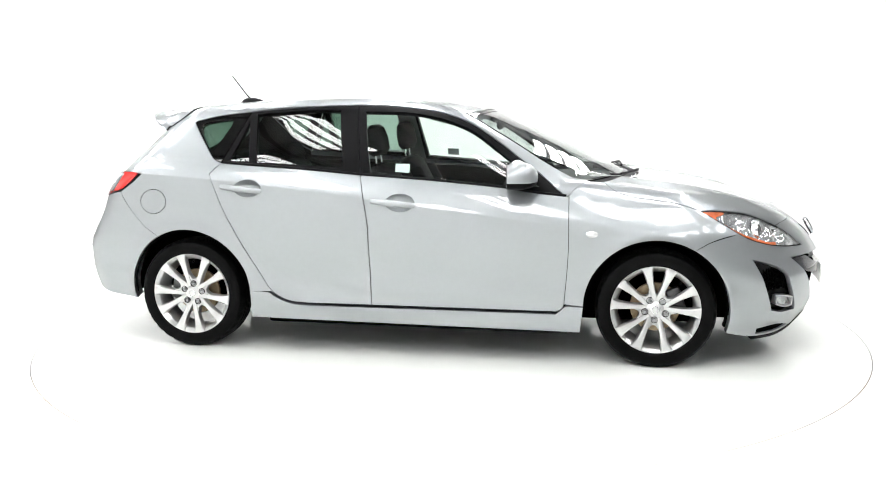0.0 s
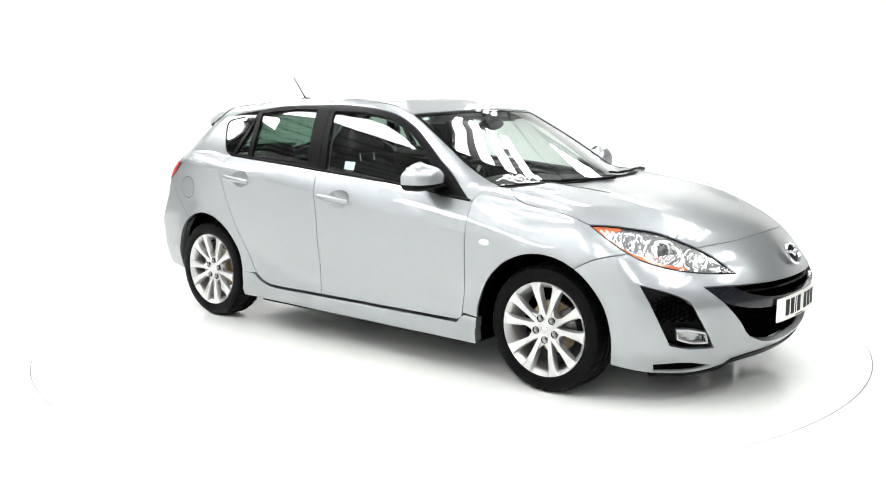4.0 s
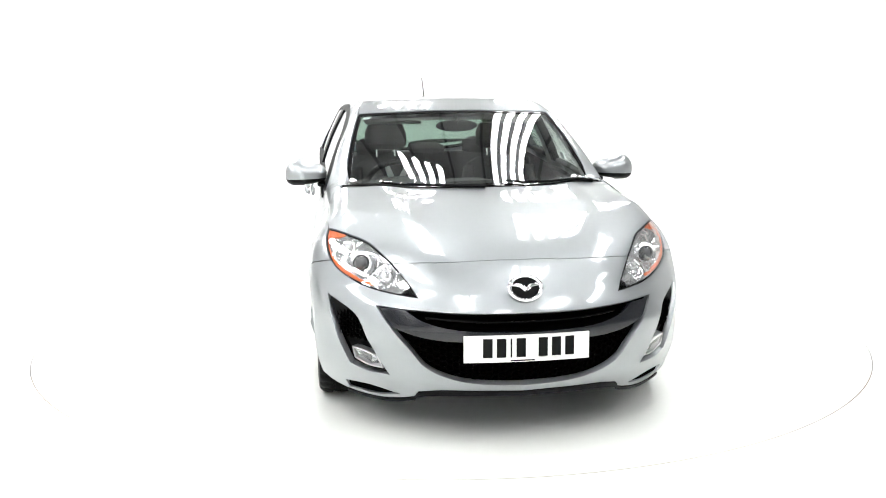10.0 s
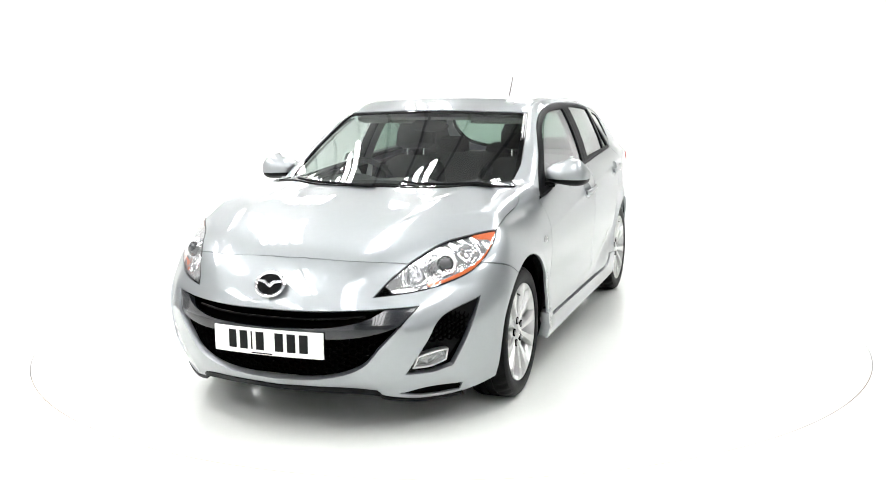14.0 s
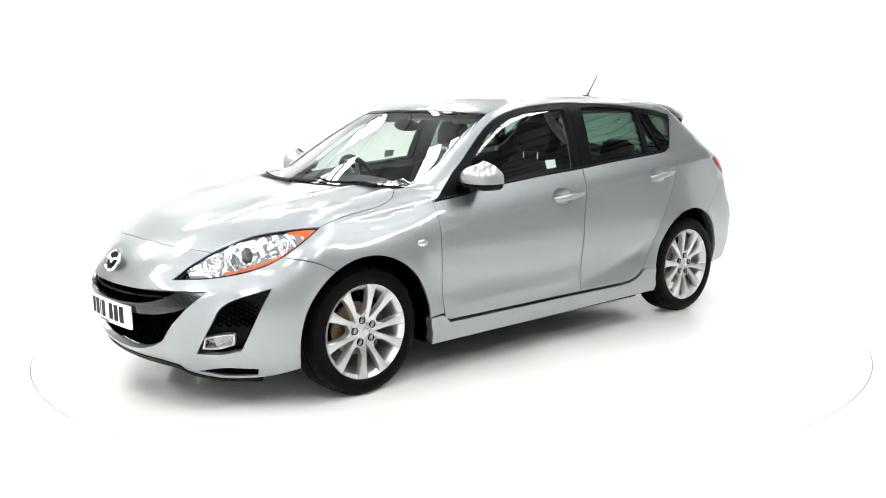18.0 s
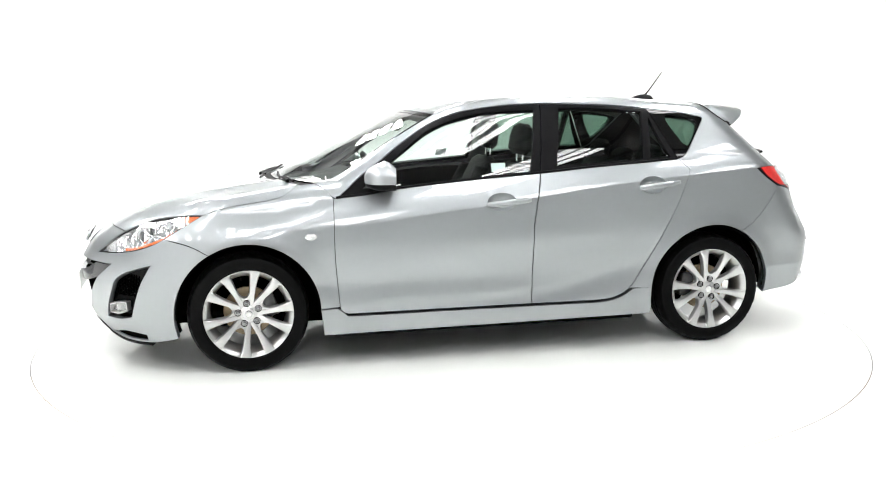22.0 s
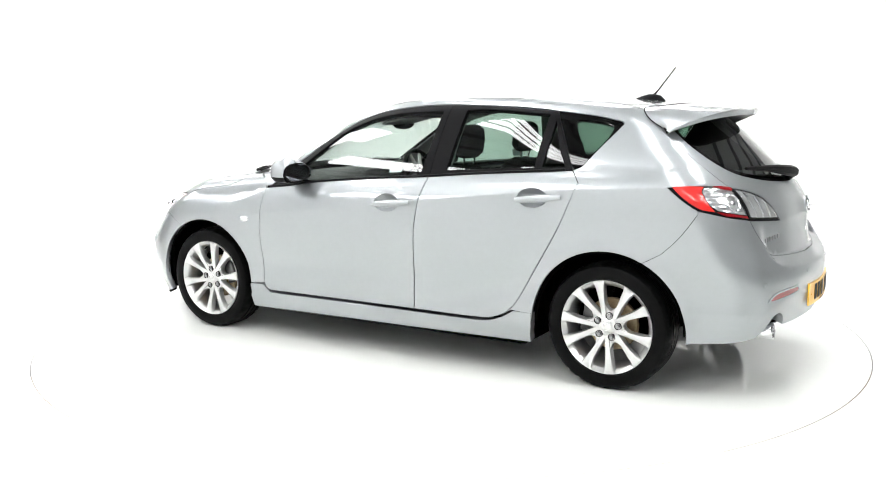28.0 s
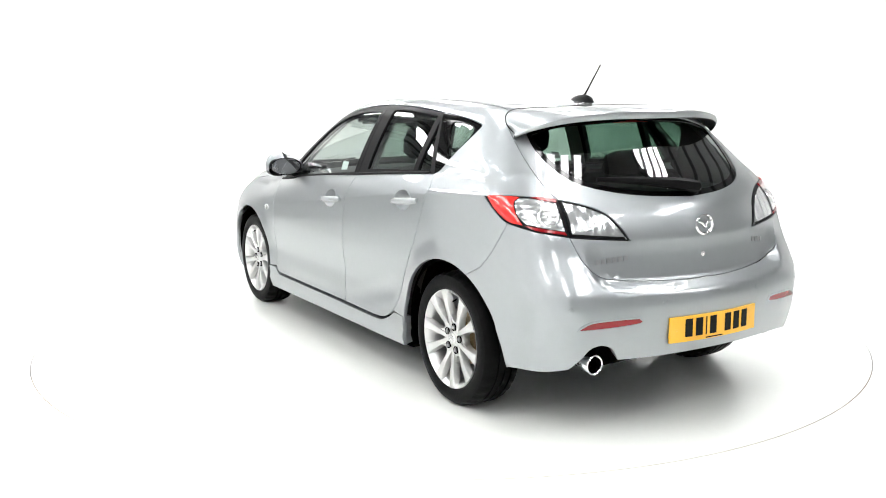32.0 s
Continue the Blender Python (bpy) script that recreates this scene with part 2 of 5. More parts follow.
def hull(p):
    """Below zero inside the car's outer form."""
    x, y, z = p[..., 0], np.abs(p[..., 1]), p[..., 2]
    side = width(x) - flank(z) - shoulder(x, z)
    fall = sweep(x) - z
    side = side - np.clip((0.9 - np.abs(x)) / 0.12, 0, 1) * 0.005 * (np.tanh((fall - 0.03) / 0.028) - np.tanh((fall - 0.11) / 0.04))
    for cx in (WHEEL_F, WHEEL_R):
        r = np.hypot(x - cx, z - HUB_Z)
        side = side + 0.014 * np.exp(-((r - ARCH) / 0.06) ** 2) * np.clip((z - 0.2) / 0.2, 0, 1)
    hood = hood_line(x + 0.12 * y * y) - 0.03 * y * y + 0.012 * np.exp(-((y - 0.43 - 0.13 * (1.7 - x)) / 0.09) ** 2)
    side = side - 0.045 * ease((-x - 0.72) / 0.66) * ease((z - belt(x) + 0.01) / 0.26)
    side = side - 0.24 * ease((-x - 1.60) / 0.10) * np.maximum(0, 0.43 - z)
    lean = 0.12 + 0.5 * np.clip((x - 0.1) / 0.9, 0, 1)
    cabin = roof_line(x + lean * y * y * np.clip((x + 0.6) / 0.6, 0, 1)) - 0.05 * y * y
    top = z - np.maximum(hood, cabin)
    f = smax(y - side, top, 0.09)
    high = np.clip((z - 0.5) / 0.15, 0, 1)
    f = smax(f, x - (nose(z) - (1 - high) * 0.764 * np.power(y, 2.67) - high * 0.72 * y * y), 0.09)
    shelf = 0.055 * np.clip((0.83 - z) / 0.16, 0, 1) * np.clip((z - shelf_line(y) + 0.040) / 0.048, 0, 1) * (1 - ease((y - 0.50) / 0.10))
    return smax(f, (tail_corner(z) + shelf + tail_wrap(z) * np.power(y, 1.75)) - x, 0.13)


def cast(origin, way, reach=1.7, steps=58):
    """Where rays from inside leave the form, and the outward normals there."""
    n = len(origin)
    lo, hi, found = np.zeros(n), np.full(n, reach), np.zeros(n, bool)
    for s in np.linspace(0, reach, steps)[1:]:
        out = (hull(origin + way * s) > 0) & ~found
        hi[out] = s
        found |= out
        lo[~found] = s
    for _ in range(24):
        mid = 0.5 * (lo + hi)
        inside = hull(origin + way * mid[:, None]) < 0
        lo, hi = np.where(inside, mid, lo), np.where(inside, hi, mid)
    p = origin + way * hi[:, None]
    g = np.stack([hull(p + e) - hull(p - e) for e in np.eye(3) * 0.006], 1)
    return p, g / np.linalg.norm(g, axis=1)[:, None]


BALL_X, BALL_Z = 1.05, 0.42


class Chart:
    """A flat map of a stretch of the form: side (x, z), top (x, y), round (x, angle), nose and rear (two angles from a point inside)."""

    def __init__(self, kind, sign=1):
        self.kind, self.sign = kind, sign

    def rays(self, q):
        a, b = q[:, 0], q[:, 1]
        o, w = np.zeros((len(q), 3)), np.zeros((len(q), 3))
        if self.kind == "side":
            o[:, 0], o[:, 2], w[:, 1] = a, b, self.sign
        elif self.kind == "top":
            o[:, 0], o[:, 1], o[:, 2], w[:, 2] = a, b * self.sign, 0.5, 1
        elif self.kind == "round":
            o[:, 0], o[:, 2], w[:, 1], w[:, 2] = a, 0.5, self.sign * np.cos(b), np.sin(b)
        else:
            k = 1 if self.kind == "nose" else -1
            o[:, 0], o[:, 2] = BALL_X * k, BALL_Z
            w[:, 0], w[:, 1], w[:, 2] = k * np.cos(a) * np.cos(b), self.sign * np.sin(a) * np.cos(b), np.sin(b)
        return o, w

    def place(self, p):
        """The chart's numbers of a point near the form."""
        x, y, z = p
        if self.kind == "side":
            return (x, z)
        if self.kind == "top":
            return (x, y)
        if self.kind == "round":
            return (x, math.atan2(z - 0.5, y))
        k = 1 if self.kind == "nose" else -1
        dx = k * x - BALL_X
        return (math.atan2(y, dx), math.atan2(z - BALL_Z, math.hypot(dx, y)))

    def loop(self, *sides, n=8):
        """An outline on the chart from sides of points in space, smooth within a side."""
        return outline(*[[self.place(p) for p in s] for s in sides], n=n)

    def project(self, q):
        return cast(*self.rays(np.asarray(q, float)))


def inside(poly, q):
    p = np.asarray(poly, float)
    r = np.zeros(len(q), bool)
    for (x1, y1), (x2, y2) in zip(p, np.roll(p, -1, 0)):
        cross = ((y1 > q[:, 1]) != (y2 > q[:, 1]))
        with np.errstate(divide="ignore", invalid="ignore"):
            r ^= cross & (q[:, 0] < (x2 - x1) * (q[:, 1] - y1) / (y2 - y1) + x1)
    return r


def resample(loop, step):
    out = []
    p = [np.array(a, float) for a in loop]
    for a, b in zip(p, p[1:] + p[:1]):
        k = max(1, int(math.ceil(np.linalg.norm(b - a) / step - 0.2)))
        out += [a + (b - a) * i / k for i in range(k)]
    return np.array(out)


def skin(name, chart, loop, mat, parent=None, label="", holes=(), step=0.03, off=0.0, lip=0.014, aspect=1.0, bulge=None, lines=(), shaped=False):
    """A panel of the form inside an outline on a chart, with holes, set off along the normal, its rim turned inwards."""
    from mathutils.geometry import delaunay_2d_cdt
    scale = np.array([1.0, aspect])
    loops = [resample(np.asarray(l, float) * scale, step) for l in (loop, *holes)]
    pts, edges = [], []
    for l in loops:
        k = len(pts)
        pts += [tuple(v) for v in l]
        edges += [(k + i, k + (i + 1) % len(l)) for i in range(len(l))]
    for line in lines:
        l = np.array([q for q in np.asarray(line, float) * scale], float)
        ok = inside(loops[0], l)
        for h in loops[1:]:
            ok &= ~inside(h, l)
        edge = np.array(pts)
        ok &= np.array([np.min(np.sum((edge - g) ** 2, 1)) > 0.003 ** 2 for g in l])
        for i, q in enumerate(l):
            if ok[i]:
                if i and ok[i - 1]:
                    edges.append((len(pts) - 1, len(pts)))
                pts.append(tuple(q))
    rim = np.array(pts)
    lo, hi = loops[0].min(0), loops[0].max(0)
    gx, gy = np.meshgrid(np.arange(lo[0], hi[0], step), np.arange(lo[1], hi[1], step))
    grid = np.stack([gx.ravel(), gy.ravel()], 1)
    ok = inside(loops[0], grid)
    for l in loops[1:]:
        ok &= ~inside(l, grid)
    grid = grid[ok]
    if len(grid):
        near = np.array([np.min(np.sum((rim - g) ** 2, 1)) for g in grid])
        pts += [tuple(g) for g in grid[near > (0.45 * step) ** 2]]
    v2, _, faces, *_ = delaunay_2d_cdt([Vector(q) for q in pts], edges, [], 0, 1e-6)
    v2 = np.array([tuple(v) for v in v2])
    cen = np.array([v2[list(f)].mean(0) for f in faces])
    ok = inside(loops[0], cen)
    for l in loops[1:]:
        ok &= ~inside(l, cen)
    faces = [tuple(f) for f, k in zip(faces, ok) if k]
    p, nrm = chart.project(v2 / scale)
    d = np.full(len(p), float(off))
    if bulge is not None:
        d = d + bulge(p)
    p = p + nrm * d[:, None]
    a, b, c = p[[f[0] for f in faces]], p[[f[1] for f in faces]], p[[f[2] for f in faces]]
    if np.sum(np.cross(b - a, c - a) * nrm[[f[0] for f in faces]]) < 0:
        faces = [f[::-1] for f in faces]
    verts, norms = list(p), list(nrm)
    if lip:
        count = {}
        for f in faces:
            for i in range(len(f)):
                e = (f[i], f[(i + 1) % len(f)])
                count[tuple(sorted(e))] = None if tuple(sorted(e)) in count else e
        for e in [e for e in count.values() if e]:
            i, j = e
            t = p[j] - p[i]
            out = np.cross(t, nrm[i])
            out = out / (np.linalg.norm(out) + 1e-9)
            k = len(verts)
            verts += [p[i], p[j], p[j] - nrm[j] * lip, p[i] - nrm[i] * lip]
            norms += [out * 0.8 + nrm[i] * 0.2, out * 0.8 + nrm[j] * 0.2, out, out]
            faces.append((k + 1, k, k + 3, k + 2))
    return mesh_object(name, verts, faces, mat, parent, label, None if shaped else norms)


def crease_lines(chart, x0, x1, n=60):
    """Close pairs of lines along the shoulder crease, so that it stays crisp."""
    out = []
    for d in (-0.005, 0.005):
        row = []
        for i in range(n + 1):
            x = x0 + (x1 - x0) * i / n
            row.append(chart.place((x, float(width(x)) - 0.012, float(crease(x)) + d)))
        out.append(row)
    return out


def inset(loop, d):
    """The outline drawn in by d."""
    p = np.asarray(loop, float)
    if 0.5 * np.sum(p[:, 0] * np.roll(p[:, 1], -1) - np.roll(p[:, 0], -1) * p[:, 1]) < 0:
        d = -d
    a, b = p - np.roll(p, 1, 0), np.roll(p, -1, 0) - p
    na = np.stack([-a[:, 1], a[:, 0]], 1) / (np.linalg.norm(a, axis=1)[:, None] + 1e-12)
    nb = np.stack([-b[:, 1], b[:, 0]], 1) / (np.linalg.norm(b, axis=1)[:, None] + 1e-12)
    m = na + nb
    m = m / np.maximum(np.sum(m * na, 1), 0.5)[:, None]
    return p + m * d


def sym(half, k=1):
    """A whole outline from its left half, which starts and ends on the middle line; k is the number that changes sign."""
    pts = [tuple(p) for p in half]
    return pts + [tuple(-v if i == k else v for i, v in enumerate(p)) for p in pts[::-1][1:-1]]


def arc(cx, cz, r, a0, a1, n=14):
    return [(cx + r * math.cos(radians(a0 + (a1 - a0) * i / n)), cz + r * math.sin(radians(a0 + (a1 - a0) * i / n))) for i in range(n + 1)]


# ---- the studio ----
def disc_sheet(name, r0, r1, z, mat, n=160, kind="structure"):
    bm = bmesh.new()
    ring = []
    for r in (r0, r1):
        ring.append([bm.verts.new((r * math.cos(2 * math.pi * i / n), r * math.sin(2 * math.pi * i / n), z)) for i in range(n)] if r > 0 else None)
    if r0 <= 0:
        bm.faces.new(ring[1])
    else:
        for i in range(n):
            bm.faces.new((ring[0][i], ring[1][i], ring[1][(i + 1) % n], ring[0][(i + 1) % n]))
    ob = part(name, bm, mat)
    return tagged(ob, kind=kind)


ROOM_R, ROOM_H, COVE = 9.5, 4.4, 1.6
# bounds in degrees of the unseen grey sections that shape the car's reflections
DARK_BACK_FROM, PALE_FROM, PALE_TO = 266, 300, 372
DARK_LEFT_FROM, DARK_LEFT_TO = 140, 166


def build_studio():
    # floor with the round opening of the table, cove and wall in one sweep
    n = 160
    bm = bmesh.new()
    prof = [(RING + 0.0018, -0.05), (RING + 0.0018, -0.001), (RING + 0.0024, 0.0), (ROOM_R - COVE, 0.0)]
    rings = [[bm.verts.new((r * math.cos(2 * math.pi * i / n), r * math.sin(2 * math.pi * i / n), h)) for i in range(n)] for r, h in prof]
    for a, b in zip(rings, rings[1:]):
        for i in range(n):
            bm.faces.new((a[i], b[i], b[(i + 1) % n], a[(i + 1) % n]))
    tagged(part("floor", bm, FLOOR_M), "white painted studio floor round the turntable", kind="structure")
    prof = [(ROOM_R - COVE + COVE * math.sin(radians(a)), COVE - COVE * math.cos(radians(a))) for a in range(0, 91, 6)] + [(ROOM_R, ROOM_H)]
    # grey sections stay out of view; they only darken reflections in the car
    for name, mat, a0, a1, label in (("wall_cyclorama", WALL_M, PALE_TO - 360, DARK_LEFT_FROM, "white curved studio backdrop wall"), ("wall_dark_left", DARK_WALL_M, DARK_LEFT_FROM, DARK_LEFT_TO, "unseen dark grey wall section, added for reflections in the paint"),
                                     ("wall_side", WALL_M, DARK_LEFT_TO, DARK_BACK_FROM, "white curved studio side wall"), ("wall_dark_back", DARK_WALL_M, DARK_BACK_FROM, PALE_FROM, "unseen dark grey wall behind the camera, for reflections in the paint"),
                                     ("wall_pale_right", PALE_WALL_M, PALE_FROM, PALE_TO, "unseen pale grey wall section, added for reflections in the paint")):
        bm = bmesh.new()
        k = int((a1 - a0) / 2.25)
        rings = [[bm.verts.new((r * math.cos(radians(a0 + (a1 - a0) * i / k)), r * math.sin(radians(a0 + (a1 - a0) * i / k)), h)) for i in range(k + 1)] for r, h in prof]
        for a, b in zip(rings, rings[1:]):
            for i in range(k):
                bm.faces.new((a[i], b[i], b[i + 1], a[i + 1]))
        tagged(part(name, bm, mat, sharp=60), label, kind="structure")
    tagged(disc_sheet("ceiling", 0, ROOM_R, ROOM_H, CEIL_M), "grey sheet-metal studio ceiling", kind="structure")
    tagged(disc_sheet("floor_pit", 0, RING + 0.3, -0.06, DARK), "dark pit under the turntable", kind="structure")


def build_turntable():
    bm = lathe([(0, -0.03), (RING - 0.0026, -0.03), (RING - 0.0026, -0.001), (RING - 0.0032, 0.0), (0, 0.0)], n=160)
    ob = part("turntable", bm, FLOOR_M)
    part("edge_ring", lathe([(RING - 0.0026, -0.001), (RING - 0.0022, -0.001), (RING - 0.0022, -0.028), (RING - 0.0026, -0.028)], n=160), STEEL, ob, "thin steel edge ring")
    return tagged(ob, "round white glossy turntable flush with the floor", "turntable")


def lamp_bank(x, y, tubes, length, gap, turn=0):
    """A bank of bare tubes under the ceiling, with the light that they give."""
    root = tagged(new("ceiling_lamp"), "bank of lit white tubes under the ceiling", "lamp", "ceiling lamps")
    root.matrix_basis = pose(x, y, ROOM_H - 0.35, 0, 0, turn)
    wide = gap * (tubes - 1) + 0.16
    part("housing", box(wide, length + 0.1, 0.06, 0.01, (0, 0, 0.06)), HOUSING, root)
    for e in (-1, 1):
        part("cable", tube([(0, e * length * 0.35, 0.08), (0, e * length * 0.35, 0.352)], 0.004, 6), STEEL_DARK, root, "thin steel hanging cable")
    for i in range(tubes):
        part("tube", tube([(gap * (i - (tubes - 1) / 2), -length / 2, 0), (gap * (i - (tubes - 1) / 2), length / 2, 0)], gap * 0.28, 10), TUBE_M, root)
    return root


build_studio()
turntable = build_turntable()
# the grid's outer banks are added, unseen, to keep walls and floor bright
for k in range(8):
    bx = -5.8 + 1.75 * k
    for by in ((-7.1, -2.6, 1.9, 6.4) if k % 2 == 0 else (-4.9, 0.0, 4.6)):
        if math.hypot(bx, by) < 7.6 and (bx < 4 or by == -2.6 and bx < 5):
            lamp_bank(bx, by, 4, 2.2, 0.2)
for k in range(27):
    x = -9.1 + 0.7 * k
    reach = math.sqrt(ROOM_R ** 2 - x * x)
    tagged(part("ceiling_beam", box(0.045, 2 * reach, 0.10, 0.008, (x, 0, ROOM_H - 0.05)), BEAM_M), "dark steel purlin under the ceiling", kind="structure")


# ---- the car ----
car = tagged(new("car"), "silver five-door hatchback with alloy wheels on the turntable", "car")
SIDES = (1, -1)
TOP, NOSE, REAR = Chart("top"), Chart("nose"), Chart("rear")

# lines that neighbouring panels share: (x, y, z) on the left side
SHUT = [(1.531, 0.778, 0.838), (1.40, 0.770, 0.872), (1.29, 0.765, 0.886), (1.17, 0.758, 0.902), (1.085, 0.742, 0.93), (1.03, 0.70, 0.968)]
HOOD_EDGE = [(2.066, 0, 0.758), (2.04, 0.309, 0.752), (1.951, 0.518, 0.737)]
LAMP_TOP = [(2.108, 0.425, 0.618), (2.04, 0.472, 0.685), (1.951, 0.518, 0.737)]
LAMP_BACK = [(1.951, 0.518, 0.737), (1.89, 0.555, 0.768), (1.78, 0.615, 0.811), (1.676, 0.689, 0.829), (1.531, 0.778, 0.838)]
LAMP_LOW = [(1.531, 0.778, 0.838), (1.619, 0.790, 0.788), (1.731, 0.772, 0.721), (1.799, 0.738, 0.686), (1.898, 0.668, 0.653), (2.0, 0.571, 0.632), (2.108, 0.425, 0.618)]
DOOR_F = [(0.858, 0.79, 0.908), (0.862, 0.87, 0.63), (0.842, 0.87, 0.335)]
BELT_F = [(0.843, 0.909), (0.662, 0.927), (0.506, 0.951), (0.134, 0.985), (-0.291, 1.014)]
BELT_R = [(-0.291, 1.014), (-0.603, 1.040), (-0.908, 1.060), (-1.118, 1.075)]
RAIL_F = [(0.843, 0.909), (0.804, 0.938), (0.690, 1.034), (0.584, 1.108), (0.484, 1.181), (0.329, 1.280), (0.171, 1.343), (0.012, 1.373), (-0.177, 1.391), (-0.341, 1.397)]
RAIL_R = [(-0.341, 1.397), (-0.615, 1.389), (-0.975, 1.362)]
RAIL_Q = [(-0.975, 1.362), (-1.174, 1.339), (-1.283, 1.317)]
QUARTER = [(-1.328, 1.300), (-1.30, 1.262), (-1.219, 1.164), (-1.168, 1.099), (-1.118, 1.075)]
DOOR_B = [(-0.291, 1.014), (-0.262, 0.90), (-0.237, 0.75), (-0.234, 0.686), (-0.225, 0.293)]
DOOR_R = [(-0.60, 0.293), (-0.69, 0.299), (-0.76, 0.322), (-0.81, 0.358), (-0.864, 0.428), (-1.055, 0.757), (-1.13, 0.925), (-1.167, 1.018)]
SCREEN_SIDE = [(0.955, 0.700, 0.985), (0.73, 0.665, 1.09), (0.558, 0.632, 1.17), (0.346, 0.590, 1.296), (0.265, 0.572, 1.342)]
DITCH = [(0.265, 0.572, 1.342), (0.1, 0.555, 1.385), (-0.3, 0.548, 1.42), (-1.0, 0.548, 1.40), (-1.39, 0.54, 1.37)]
GATE_SIDE = [(-1.39, 0.54, 1.37), (-1.45, 0.60, 1.315), (-1.515, 0.618, 1.260), (-1.679, 0.635, 1.123), (-1.79, 0.627, 1.035), (-1.835, 0.610, 1.003)]
TAIL_TOP = [(-1.595, 0.806, 1.009), (-1.703, 0.765, 1.014), (-1.791, 0.680, 1.012), (-1.835, 0.610, 1.003)]
TAIL_IN = [(-1.835, 0.610, 1.003), (-1.895, 0.528, 0.984), (-1.952, 0.452, 0.948), (-1.993, 0.409, 0.897), (-2.023, 0.372, 0.833)]
TAIL_IN_LOW = [(-2.023, 0.372, 0.833), (-1.980, 0.505, 0.843), (-1.934, 0.625, 0.855)]
TAIL_LOW = [(-1.934, 0.625, 0.855), (-1.860, 0.738, 0.877), (-1.742, 0.803, 0.906), (-1.665, 0.815, 0.956), (-1.595, 0.806, 1.009)]
GATE_LOW = [(-1.934, 0.625, 0.855), (-1.966, 0.588, 0.745), (-1.998, 0.530, 0.692), (-2.039, 0.428, 0.673), (-2.108, 0.137, 0.661), (-2.112, 0, 0.660)]
TAIL_SEAM = [(-1.742, 0.803, 0.906), (-1.735, 0.811, 0.883), (-1.661, 0.826, 0.778), (-1.585, 0.843, 0.70)]


def snap(points):
    """The points, drawn onto the form."""
    q = np.array(points, float)
    for _ in range(6):
        g = np.stack([hull(q + e) - hull(q - e) for e in np.eye(3) * 0.004], 1) / 0.008
        q = q - g * (hull(q) / np.sum(g * g, 1))[:, None]
    return [(float(a), float(b) if c[1] else 0.0, float(d)) for (a, b, d), c in zip(q, points)]


SHUT, HOOD_EDGE, LAMP_TOP, LAMP_BACK, LAMP_LOW = snap(spline(SHUT, 4)), snap(spline(HOOD_EDGE, 4)), snap(spline(LAMP_TOP, 4)), snap(spline(LAMP_BACK, 4)), snap(LAMP_LOW)
SCREEN_SIDE, DITCH, GATE_SIDE, TAIL_TOP, TAIL_IN = snap(SCREEN_SIDE), snap(DITCH), snap(GATE_SIDE), snap(TAIL_TOP), snap(TAIL_IN)
TAIL_IN_LOW, TAIL_LOW, GATE_LOW, TAIL_SEAM = snap(TAIL_IN_LOW), snap(TAIL_LOW), snap(GATE_LOW), snap(TAIL_SEAM)


def flat(points):
    return [(p[0], p[-1]) for p in points]


def side_y(s, x, z):
    p, n = Chart("side", s).project([(x, z)])
    return Vector(p[0]), Vector(n[0])


def rim_of(cx, a0, a1, r):
    """The edge of a wheel opening, on the form."""
    pts = arc(cx, HUB_Z, r, a0, a1)
    p, n = Chart("side", 1).project(pts)
    return [tuple(v) for v in p]


def build_bonnet():
    half = outline([p[:2] for p in HOOD_EDGE], [p[:2] for p in LAMP_BACK], [p[:2] for p in SHUT], [SHUT[-1][:2], (1.105, 0.55), (1.18, 0.28), (1.205, 0)]) + [(1.205, 0)]
    skin("bonnet", TOP, inset(sym(half), 0.0018), PAINT, car, step=0.026)
    half = outline([(1.22, 0), (1.19, 0.28), (1.11, 0.56), (1.01, 0.71)], [(1.01, 0.71), (0.93, 0.70)], [(0.93, 0.70), (1.02, 0.5), (1.08, 0.28), (1.10, 0)]) + [(1.10, 0)]
    skin("cowl_panel", TOP, sym(half), BLACK, car, off=-0.012, lip=0.03)


def build_wing(s):
    c = Chart("round", s)
    a = rim_of(WHEEL_F, 178, 60, ARCH)
    loop = c.loop(DOOR_F, [DOOR_F[-1], (0.942, 0.87, 0.33)], a, [a[-1], (1.60, 0.84, 0.688), LAMP_LOW[2]], LAMP_LOW[2::-1],
                  SHUT, [SHUT[-1], (0.955, 0.705, 0.98)], [(0.955, 0.705, 0.98), (0.90, 0.75, 0.95), (0.858, 0.79, 0.908)], n=6)
    w = skin("front_wing", c, inset(loop, 0.0012), PAINT, car, step=0.025, aspect=0.85)
    p, n = side_y(s, 0.984, 0.718)
    m = Matrix.Translation(p) @ n.to_track_quat("Z", "Y").to_matrix().to_4x4()
    prof = [(0.029, -0.004), (0.029, 0.004), (0.024, 0.007), (0.012, 0.0095), (0, 0.010)]
    part("side_repeater", lathe(prof, 24, m=m @ Matrix.Diagonal((1.05, 0.6, 1, 1))), WHITE_LENS, w, "small oval white repeater lamp")


def cup_of(hx, hz):
    """The oval dish behind a handle."""
    return [(hx + 0.036 + 0.082 * math.cos(k * math.pi / 18), hz + 0.050 * math.sin(k * math.pi / 18)) for k in range(36)]


